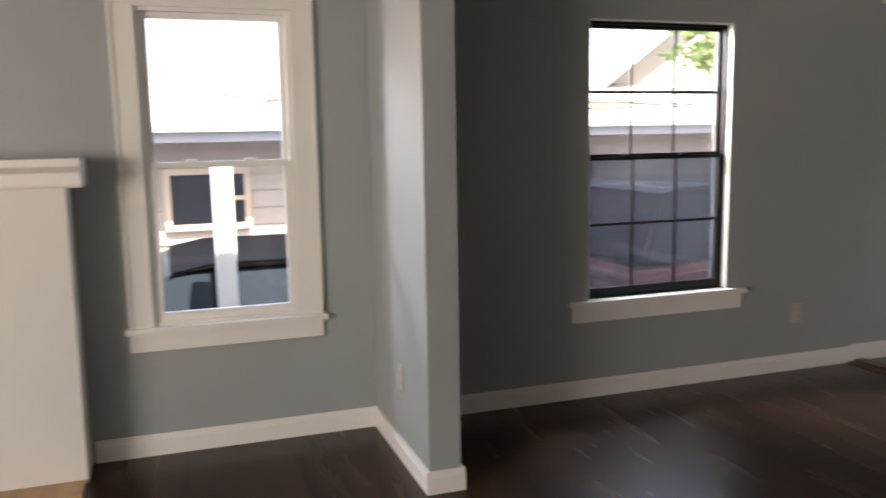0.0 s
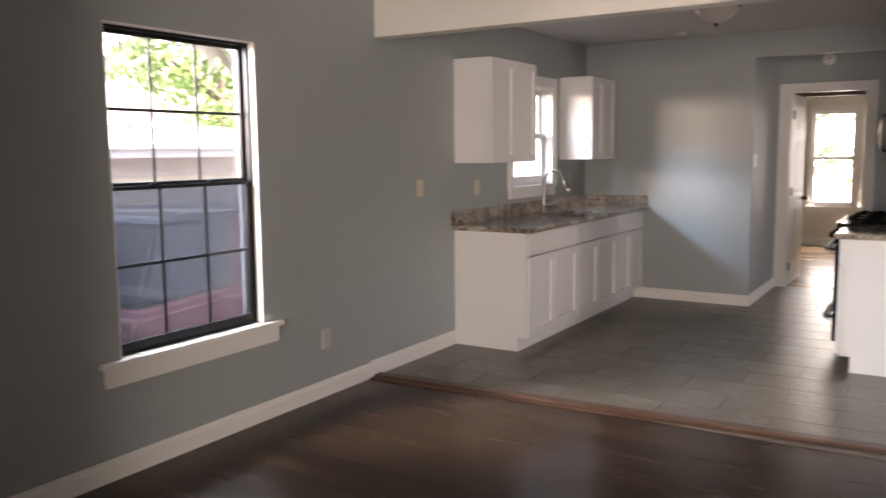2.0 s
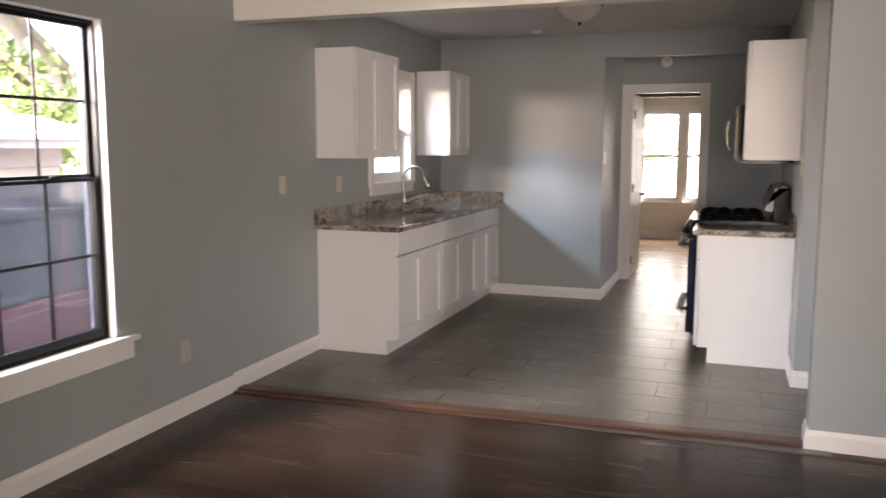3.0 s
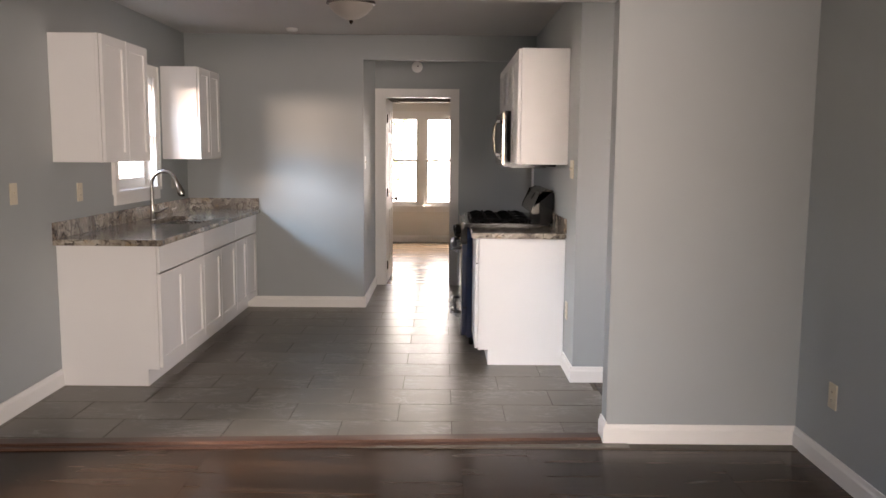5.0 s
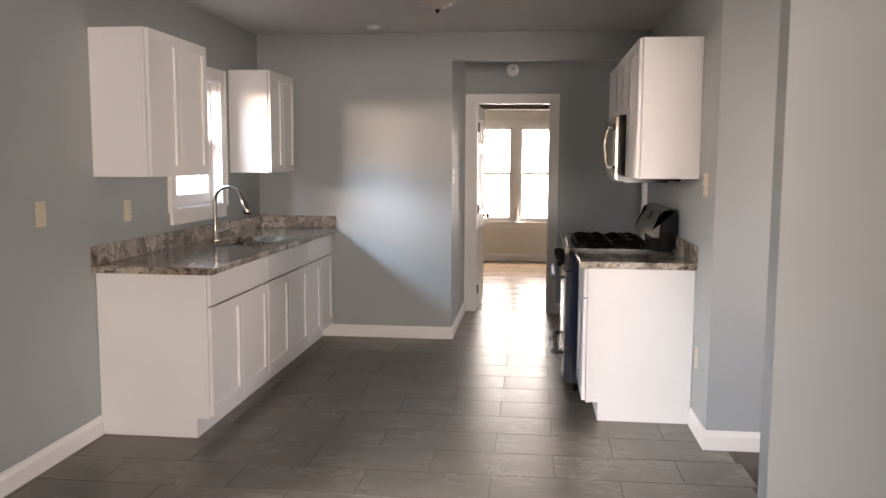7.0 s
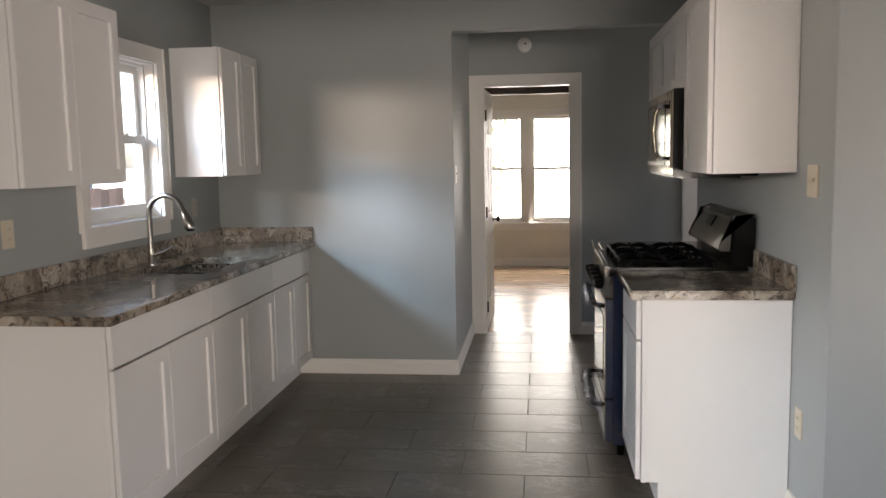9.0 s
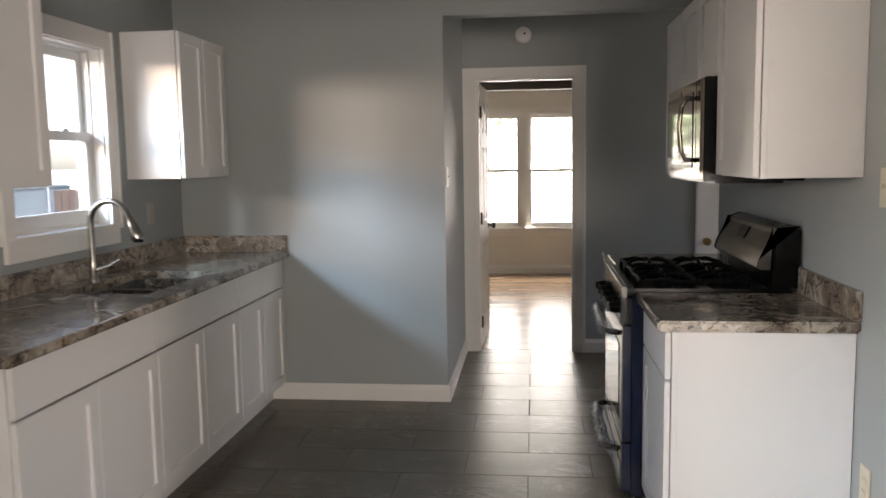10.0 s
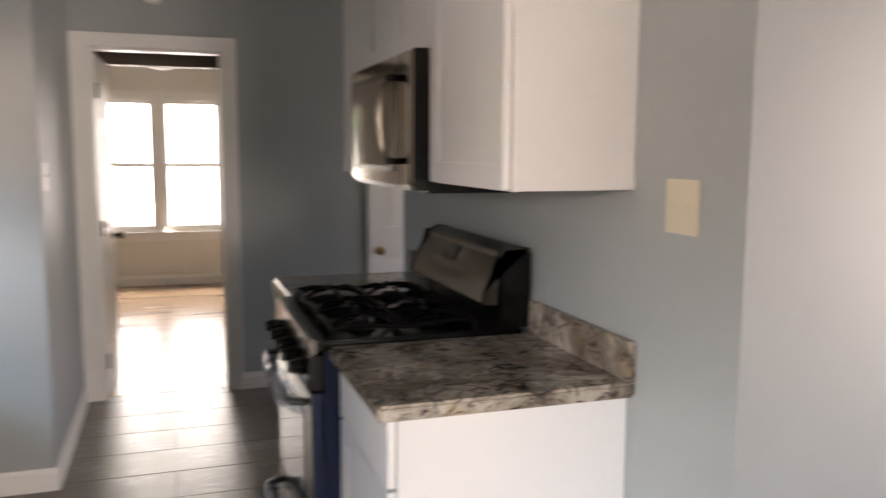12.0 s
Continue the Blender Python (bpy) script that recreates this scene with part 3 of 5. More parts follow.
for n, (a, b, c, d) in enumerate(FW):
    wf, _ = window("window_%d" % (4 + n), "y", Y_FAR, a, b, c, d, TRIM, "tall white sash window in the far room", 0.05, 1.3, 0.035, inner=-1)
    casing(wf, "y", Y_FAR, a, b, c, d, 0.04, -1, head=0.075, sill_over=0.02 if n else 0.02, apron=0.07)
wf, _ = window("window_6", "y", -3.4, -1.35, 1.45, 0.6, 2.1, TRIM, "wide white sash window in the front wall", 0.07, 1.35, 0.035, inner=1)
casing(wf, "y", -3.4, -1.35, 1.45, 0.6, 2.1, 0.09, 1)

# ---------------------------------------------------------------- doors


def door_casing(name, x0, x1, z1, y, label, left=0.1, right=0.08):
    c = thing(name, ((x0 + x1) / 2, y, 0), label, "door frame", "", "structure")
    part("side_board", boxes((x0 - left, x0, y - 0.018, y, 0, z1)), TRIM, c, "", 0.003)
    part("side_board", boxes((x1, x1 + right, y - 0.018, y, 0, z1)), TRIM, c, "", 0.003)
    part("head_board", boxes((x0 - left, x1 + right, y - 0.019, y, z1, z1 + 0.075)), TRIM, c, "", 0.003)
    if left:
        part("back_band", boxes((x0 - left, x0 - left + 0.018, y - 0.03, y - 0.018, 0, z1 + 0.075)), TRIM, c, "", 0.003)
    part("back_band", boxes((x1 + right - 0.018, x1 + right, y - 0.03, y - 0.018, 0, z1 + 0.075)), TRIM, c, "", 0.003)
    part("back_band", boxes((x0 - left + 0.018 * bool(left), x1 + right - 0.018, y - 0.03, y - 0.019, z1 + 0.057, z1 + 0.075)), TRIM, c, "", 0.003)
    for a, b in ((x0 - 0.02, x0 - 0.006), (x1 + 0.006, x1 + 0.02)) if left else ((x1 + 0.006, x1 + 0.02),):
        part("bead", boxes((a, b, y - 0.024, y - 0.018, 0, z1 + 0.006)), TRIM, c, "", 0.003)
    part("jamb", boxes((x0, x0 + 0.015, y, y + 0.12, 0, z1)), TRIM, c)
    part("jamb", boxes((x1 - 0.015, x1, y, y + 0.12, 0, z1)), TRIM, c)
    part("head_jamb", boxes((x0, x1, y, y + 0.12, z1 - 0.015, z1 - 0.0005)), TRIM, c)
    return c


def panel_door(name, at, turn, wide, high, label, knob_mat, flip=1, knob_z=0.9):
    """A six-panel door, built along +x from its hinge and turned about it."""
    d = tagged(new(name), label, "door", "", "structure")
    t = 0.035
    st, mid = 0.11, 0.10
    cols = [(st, wide / 2 - mid / 2), (wide / 2 + mid / 2, wide - st)]
    rows = [(0.24, 0.80), (0.98, 1.54), (1.65, high - 0.12)]
    bm = bmesh.new()
    xs = sorted({0, wide, *[v for c in cols for v in c]})
    zs = sorted({0.006, high, *[v for r in rows for v in r]})
    for x0, x1 in zip(xs, xs[1:]):
        for z0, z1 in zip(zs, zs[1:]):
            inside = (x0, x1) in cols and (z0, z1) in rows
            box(bm, x0, x1, 0.010 if inside else 0, t - 0.010 if inside else t, z0, z1)
    leaf = part("leaf", bm, TRIM, d)
    for c in cols:
        for r in rows:
            part("panel", boxes((c[0] + 0.03, c[1] - 0.03, 0.002, t - 0.002, r[0] + 0.03, r[1] - 0.03)), TRIM, leaf, "", 0.007)
    for s, y in ((-1, 0), (1, t)):
        prof = [(0.026, 0), (0.026, 0.005), (0.011, 0.010), (0.011, 0.03), (0.024, 0.036), (0.028, 0.05), (0.022, 0.062), (0.008, 0.066)]
        part("knob", turned([(r, y + s * h) for r, h in prof], 20, "y", (wide - 0.065, 0, knob_z)), knob_mat, d, "round door knob", smooth=True)
    for z in (0.2, 1.0, 1.8):
        part("hinge", turned([(0.007, z - 0.045), (0.007, z + 0.045)], 10, "z", (0, -0.004 if flip > 0 else t + 0.004, 0)), knob_mat, d, smooth=True)
    d.matrix_world = pose(*at, 0, 0, turn)
    return d


door_casing("door_frame_1", D1[0], D1[1], 2.035, Y_DOOR, "white painted door frame to the far room")
panel_door("door_1", (D1[0] + 0.018, Y_DOOR + 0.125, 0.0), 88.5, 0.69, 2.012, "white six-panel door standing open into the far room", DARK_METAL, knob_z=0.9)
door_casing("door_frame_2", D2[0], D2[1], 2.035, Y_DOOR, "white painted door frame in the back hall", left=0.0, right=0.08)
panel_door("door_2", (D2[1] - 0.018, Y_DOOR + 0.045, 0.0), 180, D2[1] - D2[0] - 0.036, 2.015, "closed white panel door in the back hall", BRASS, knob_z=0.83)

# ---------------------------------------------------------------- floors, tile by tile and plank by plank
tile_floor = tagged(part("floor_tile", boxes((XL, 0.6, 5.0, Y_DOOR + 0.06, -0.04, -0.003)), GROUT), "grey stone-look tile floor with dark grout", "floor", "", "structure")
TW, TL, JOINT = 0.297, 0.590, 0.004


def slab(name, w, l, thick, bev):
    """One tile or plank mesh with a small chamfer, its top at z 0."""
    bm = bmesh.new()
    lo = [bm.verts.new((x, y, -thick)) for x, y in ((0, 0), (w, 0), (w, l), (0, l))]
    mi = [bm.verts.new((x, y, -bev)) for x, y in ((0, 0), (w, 0), (w, l), (0, l))]
    hi = [bm.verts.new((x, y, 0)) for x, y in ((bev, bev), (w - bev, bev), (w - bev, l - bev), (bev, l - bev))]
    for a, b in ((lo, mi), (mi, hi)):
        for i in range(4):
            bm.faces.new((a[i], a[(i + 1) % 4], b[(i + 1) % 4], b[i]))
    bm.faces.new(hi)
    me = bpy.data.meshes.new(name)
    bm.to_mesh(me)
    bm.free()
    return me


slabs = {}


def lay(name, material, parent, x0, x1, y0, y1, thick, bev, z=0.0):
    key = (name, round(x1 - x0, 3), round(y1 - y0, 3))
    if key not in slabs:
        slabs[key] = slab(name, x1 - x0, y1 - y0, thick, bev)
        slabs[key].materials.append(material)
    ob = new(name, slabs[key])
    ob.parent = parent
    ob.location = (x0, y0, z)


def tiles():
    row = 0
    y = 8.655 - TW * 14
    while y < Y_DOOR + 0.05:
        start = -2.69 if row % 2 == 0 else -2.394
        y0, y1 = max(y, 5.01), min(y + TW - JOINT, Y_DOOR + 0.05)
        for k in range(-4, 6):
            a0 = start + k * TL
            a1 = a0 + TL - JOINT
            right = XR if 6.17 < y0 < 8.55 else (-1.19 if y0 < 6.2 else 0.6)
            left = XL if y0 < Y_BACK else X_HALL
            a0, a1 = max(a0, left), min(a1, right)
            if a1 - a0 > 0.03 and y1 - y0 > 0.03:
                lay("tile", TILE, tile_floor, a0, a1, y0, y1, 0.012, 0.0012)
        y += TW
        row += 1


wood_floor = tagged(part("floor_wood", boxes((XL, X_DINE, -3.4, 4.99, -0.045, Z_WOOD - 0.004), (X_DINE, 1.6, -3.4, 1.885, -0.045, Z_WOOD - 0.004)), SUBFLOOR), "dark walnut-stained plank floor", "floor", "", "structure")


def planks():
    y, row, wide = -3.39, 0, 0.155
    rnd = random.Random(4)
    while y < 5.0:
        y1 = min(y + wide, 5.035)
        x = XL - rnd.choice((0.0, 0.3, 0.6, 0.9))
        end = 1.6 if y < 1.8 else X_DINE
        while x < end:
            a0, a1 = max(x, XL), min(x + 1.22, end)
            if a1 - a0 > 0.05:
                lay("plank", PLANK, wood_floor, a0, a1 - 0.001, y, y1 - 0.0006, 0.012, 0.0002, Z_WOOD)
            x += 1.22
        y += wide
        row += 1


structure("floor_far", boxes((XL, -1.5, Y_DOOR + 0.06, Y_FAR, -0.04, 0.0)), OAK, "glossy honey oak floor of the far room", "floor")
structure("floor_side_hall", boxes((-1.188, 0.6, Y_JAMB + 0.12, Y_FACE, -0.035, 0.0)), PLANK, "dark wood floor of the side hall", "floor")

# ---------------------------------------------------------------- cabinets


def shaker(name, parent, x, out, y0, y1, z0, z1, stile=0.058, panel=True):
    """A framed door or drawer front in a plane of constant x; out is the way it faces."""
    def sp(d0, d1, a0, a1, b0, b1):
        return (*sorted((x + out * d0, x + out * d1)), a0, a1, b0, b1)
    if not panel:
        return part(name, boxes(sp(0, 0.019, y0, y1, z0, z1)), CAB, parent, "", 0.0015)
    d = part(name, ring(lambda d, u, v: (x + out * d, u, v), 0, 0.019, y0, y1, z0, z1, stile, stile), CAB, parent, "", 0.002)
    bm = boxes(sp(0.001, 0.008, y0 + stile - 0.004, y1 - stile + 0.004, z0 + stile - 0.004, z1 - stile + 0.004))
    part("panel", bm, CAB, d)
    return d


def base_cabinet(y0, y1, wall, front, out, doors, drawers, label, kick=0.09, group="", edge=0.0, top=0.873):
    c = thing("base_cabinet", ((wall + front) / 2, (y0 + y1) / 2, 0), label, "cabinet", group)
    body = front - out * 0.019
    part("body", boxes((*sorted((wall + out * 0.003, body - out * 0.022)), y0, y1, 0.105, top)), CAB, c, "", 0.001)
    part("face_frame", ring(lambda d, u, v: (body + out * d, u, v), -0.0215, -0.003, y0 - edge, y1, 0.104, 0.873, 0.04, 0.04), CAB, c, "", 0.001)
    part("toe_kick", boxes((*sorted((wall + out * 0.003, front - out * kick)), y0, y1, 0.0, 0.105)), CAB, c)
    w = (y1 - y0) / doors
    for k in range(doors):
        shaker("door", c, body, out, y0 + k * w + (0.004 if k == 0 else 0.0015), y0 + (k + 1) * w - (0.004 if k == doors - 1 else 0.0015), 0.115, 0.697)
    w = (y1 - y0) / drawers
    for k in range(drawers):
        shaker("drawer_front", c, body, out, y0 + k * w + 0.003, y0 + (k + 1) * w - 0.003, 0.707, 0.866, panel=False)
    return c


def wall_cabinet(y0, y1, wall, front, out, z0, z1, doors, label, group="", edge=0.0):
    c = thing("wall_cabinet", ((wall + front) / 2, (y0 + y1) / 2, z0), label, "cabinet", group)
    body = front - out * 0.019
    part("body", boxes((*sorted((wall + out * 0.002, body - out * 0.022)), y0, y1, z0, z1)), CAB, c, "", 0.001)
    part("face_frame", ring(lambda d, u, v: (body + out * d, u, v), -0.0215, -0.003, y0 - edge, y1, z0 - 0.001, z1 + 0.001, 0.04, 0.04), CAB, c, "", 0.001)
    w = (y1 - y0) / doors
    for k in range(doors):
        shaker("door", c, body, out, y0 + k * w + 0.002, y0 + (k + 1) * w - 0.002, z0 + 0.003, z1 - 0.003)
    return c


FRONT_L, FRONT_R = -3.874, -1.932
cuts = (6.005, 6.915, 7.825, 8.575)
for n, (a, b) in enumerate(zip(cuts, cuts[1:])):
    base_cabinet(a, b, XL, FRONT_L, 1, 2, 1, ("white shaker base cabinet at the open end of the counter", "white shaker base cabinet under the sink", "white shaker base cabinet against the end wall")[n], group="sink-side base cabinets", edge=0.0025 if n == 0 else 0.0, top=0.69 if n == 1 else 0.873)
filler = thing("filler_strip", (FRONT_L - 0.02, 8.585, 0.1), "narrow white filler strip beside the end wall", "trim")
part("board", boxes((FRONT_L - 0.06, FRONT_L - 0.014, 8.576, Y_BACK - 0.001, 0.105, 0.872)), CAB, filler)
wall_cabinet(6.02, 6.765, XL, -4.178, 1, 1.372, 2.132, 2, "white two-door wall cabinet before the kitchen window", "sink-side wall cabinets", 0.0025)
wall_cabinet(7.945, 8.56, XL, -4.178, 1, 1.372, 2.132, 2, "white two-door wall cabinet in the kitchen corner", "sink-side wall cabinets", 0.0025)

base_cabinet(6.57, 7.115, XR, FRONT_R, -1, 1, 1, "white shaker base cabinet beside the stove, end panel shown", group="stove-side base cabinets", edge=0.0025)
base_cabinet(7.90, 8.42, XR, FRONT_R, -1, 1, 1, "white shaker base cabinet beyond the stove", group="stove-side base cabinets")
wall_cabinet(6.57, 7.115, XR, -1.665, -1, 1.372, 2.132, 1, "white wall cabinet beside the microwave", "stove-side wall cabinets", 0.0025)
wall_cabinet(7.117, 7.885, XR, -1.665, -1, 1.755, 2.132, 2, "short white wall cabinet above the microwave", "stove-side wall cabinets")
wall_cabinet(7.887, 8.33, XR, -1.665, -1, 1.372, 2.132, 1, "white wall cabinet beyond the microwave", "stove-side wall cabinets")

# ---------------------------------------------------------------- counters


def counter(name, wall, edge, out, y0, y1, label, hole=None, splash=(True, False)):
    c = thing(name, ((wall + edge) / 2, (y0 + y1) / 2, 0.874), label, "countertop")
    lo, hi = sorted((wall + out * 0.002, edge))
    z0, z1 = 0.874, 0.911
    if hole:
        hx0, hx1, hy0, hy1 = hole
        bm = boxes((lo, hx0, y0, y1, z0, z1), (hx1, hi, y0, y1, z0, z1), (hx0, hx1, y0, hy0, z0, z1), (hx0, hx1, hy1, y1, z0, z1))
        bmesh.ops.remove_doubles(bm, verts=bm.verts, dist=0.0001)
        part("slab", bm, GRANITE, c)
        part("front_edge", prism([(edge, z0 + 0.001), (edge + out * 0.006, z0 + 0.003), (edge + out * 0.010, z0 + 0.012), (edge + out * 0.010, z1 - 0.010), (edge + out * 0.006, z1 - 0.003), (edge, z1 - 0.0005)], "y", y0, y1), GRANITE, c)
    else:
        part("slab", boxes((lo, hi, y0, y1, z0, z1)), GRANITE, c, "", 0.007)
    b = sorted((wall + out * 0.001, wall + out * 0.021))
    part("backsplash", boxes((*b, y0, y1, z1 + 0.0005, 1.012)), GRANITE, c, "granite backsplash", 0.003)
    if splash[1]:
        part("backsplash", boxes((b[1], edge - out * 0.0, y1 - 0.02, y1, z1 + 0.0005, 1.012)), GRANITE, c, "granite backsplash", 0.003)
    return c


HOLE = (-4.36, -3.965, 7.05, 7.74)
counter("countertop", XL, -3.850, 1, 5.965, Y_BACK - 0.002, "brown and cream granite counter with a sink cut-out", HOLE, (True, True))
counter("countertop", XR, -1.962, -1, 6.535, 7.117, "brown and cream granite counter beside the stove")
counter("countertop", XR, -1.962, -1, 7.897, 8.45, "brown and cream granite counter beyond the stove")

# double-bowl sink
sink = thing("sink", (-4.16, 7.4, 0.70), "double-bowl stainless steel sink set under the counter", "sink")


def bowl(x0, x1, y0, y1):
    """An open steel bowl with rounded lower corners and a drain."""
    bm = bmesh.new()
    loops = []
    for grow, z in ((0.014, 0.873), (0.0, 0.873), (0.0, 0.74), (-0.012, 0.722), (-0.035, 0.715)):
        ring = []
        r = 0.05
        a0, a1, b0, b1 = x0 - grow, x1 + grow, y0 - grow, y1 + grow
        for cx, cy, s in ((a1 - r, b1 - r, 0), (a0 + r, b1 - r, 90), (a0 + r, b0 + r, 180), (a1 - r, b0 + r, 270)):
            for k in range(6):
                a = radians(s + 18 * k)
                ring.append(bm.verts.new((cx + r * math.cos(a), cy + r * math.sin(a), z)))
        loops.append(ring)
    for a, b in zip(loops, loops[1:]):
        for i in range(len(a)):
            bm.faces.new((a[i], a[(i + 1) % len(a)], b[(i + 1) % len(b)], b[i]))
    bm.faces.new(loops[-1])
    bmesh.ops.recalc_face_normals(bm, faces=bm.faces)
    b = part("bowl", bm, SINK_STEEL, sink, smooth=True)
    part("drain", turned([(0.045, 0.7155), (0.045, 0.719), (0.03, 0.719), (0.028, 0.717)], 20, "z", ((x0 + x1) / 2, (y0 + y1) / 2, 0)), CHROME, b, smooth=True)


bowl(-4.345, -3.98, 7.065, 7.385)
bowl(-4.345, -3.98, 7.415, 7.725)

faucet = thing("faucet", (-4.405, 7.40, 0.911), "brushed nickel gooseneck pull-down faucet on the counter", "faucet")
part("base", turned([(0.027, 0.911), (0.027, 0.918), (0.019, 0.93), (0.0165, 1.0)], 20, "z", (-4.405, 7.40, 0)), NICKEL, faucet, smooth=True)
arch = [(-4.405, 7.40, 1.0), (-4.405, 7.40, 1.18)]
for k in range(1, 11):
    a = radians(180 - 16.5 * k)
    arch.append((-4.305 + 0.10 * math.cos(a), 7.40 - 0.02 * (k / 10), 1.185 + 0.10 * math.sin(a)))
part("neck", tube(arch, 0.0145, 14), NICKEL, faucet, smooth=True)
tip = Vector(arch[-1])
part("spray_head", tube([tip, tip + Vector((0.010, 0, -0.02)), tip + Vector((0.014, 0, -0.028)), tip + Vector((0.036, 0, -0.088)), tip + Vector((0.040, 0, -0.103))], [0.0155, 0.0165, 0.020, 0.030, 0.027], 14), NICKEL, faucet, smooth=True)
part("nozzle", turned([(0.021, -0.012), (0.023, 0.0)], 14, "z", tip + Vector((0.041, 0, -0.104))), BLACK, faucet, "black spray nozzle", smooth=True)
part("handle", tube([(-4.39, 7.40, 0.965), (-4.35, 7.42, 0.975), (-4.30, 7.45, 1.005)], [0.012, 0.008, 0.006], 10), NICKEL, faucet, smooth=True)

# ---------------------------------------------------------------- stove
S0, S1 = 7.122, 7.884
stove = thing("stove", (-1.65, (S0 + S1) / 2, 0), "new black and stainless gas stove still in plastic film", "stove")
FX = -1.975
body = part("body", boxes((FX, -1.35, S0, S1, 0.06, 0.895)), BLUE_FILM, stove, "dark side panels under blue film", 0.004)
for x in (FX + 0.04, -1.39):
    for y in (S0 + 0.05, S1 - 0.05):
        part("foot", turned([(0.018, 0.0), (0.018, 0.06)], 12, "z", (x, y, 0)), BLACK, stove)
part("cooktop", boxes((FX - 0.02, -1.36, S0, S1, 0.896, 0.925)), BLACK, stove, "black enamel cooktop", 0.006)
part("front_trim", boxes((FX - 0.042, FX - 0.021, S0, S1, 0.885, 0.932)), STEEL, stove, "steel front edge", 0.004)
part("control_panel", prism([(FX, 0.78), (FX - 0.05, 0.785), (FX - 0.04, 0.884), (FX, 0.884)], "y", S0 + 0.001, S1 - 0.001), BLACK, stove)
for k in range(5):
    y = S0 + 0.09 + k * (S1 - S0 - 0.18) / 4
    kn = part("knob", turned([(0.024, FX - 0.046), (0.024, FX - 0.062), (0.019, FX - 0.082), (0.016, FX - 0.084)], 20, "x", (0, y, 0.835)), BLACK, stove, smooth=True)
    part("grip", boxes((FX - 0.095, FX - 0.083, y - 0.004, y + 0.004, 0.817, 0.853)), BLACK, kn, "", 0.002)
od = part("oven_door", boxes((FX - 0.035, FX - 0.001, S0 + 0.004, S1 - 0.004, 0.29, 0.772)), BLUE_FILM, stove, "oven door with a stainless front, its sides under blue film", 0.004)
part("front_skin", boxes((FX - 0.04, FX - 0.0352, S0 + 0.005, S1 - 0.005, 0.291, 0.771)), STEEL, od, "stainless front", 0.002)
part("oven_window", boxes((FX - 0.043, FX - 0.0405, S0 + 0.10, S1 - 0.10, 0.36, 0.68)), DARK_GLASS, od, "dark oven window", 0.001)
dr = part("drawer", boxes((FX - 0.035, FX - 0.001, S0 + 0.004, S1 - 0.004, 0.075, 0.283)), BLUE_FILM, stove, "warming drawer with a stainless front, its sides under blue film", 0.004)
part("front_skin", boxes((FX - 0.04, FX - 0.0352, S0 + 0.005, S1 - 0.005, 0.076, 0.282)), STEEL, dr, "stainless front", 0.002)

part("film_sheet", boxes((FX - 0.0425, FX - 0.0405, S0 + 0.02, S1 - 0.02, 0.085, 0.20)), TEAL_FILM, dr, "blue protective film sheet")


def bar_handle(z, parent):
    y0, y1 = S0 + 0.06, S1 - 0.06
    pts = [(FX - 0.045, y0, z), (FX - 0.085, y0 + 0.02, z), (FX - 0.098, y0 + 0.08, z), (FX - 0.102, (y0 + y1) / 2, z), (FX - 0.098, y1 - 0.08, z), (FX - 0.085, y1 - 0.02, z), (FX - 0.045, y1, z)]
    h = part("handle", tube(pts, 0.012, 12), STEEL, parent, smooth=True)
    rnd = random.Random(int(z * 100))
    bm = bmesh.new()
    rings = []
    for k in range(27):
        y = y0 - 0.01 + (y1 - y0 + 0.02) * k / 26
        cx = FX - 0.045 - 0.052 * min(1, min(k, 26 - k) / 3)
        rings.append([bm.verts.new((cx + (0.021 + rnd.uniform(-0.007, 0.011)) * math.cos(a), y + rnd.uniform(-0.006, 0.006), z - 0.006 + (0.024 + rnd.uniform(-0.008, 0.014)) * math.sin(a))) for a in (2 * math.pi * i / 10 for i in range(10))])
    for a, b in zip(rings, rings[1:]):
        for i in range(10):
            bm.faces.new((a[i], a[(i + 1) % 10], b[(i + 1) % 10], b[i]))
    part("plastic_wrap", bm, FILM, h, "crinkled clear plastic wrap")


bar_handle(0.735, od)
bar_handle(0.245, dr)


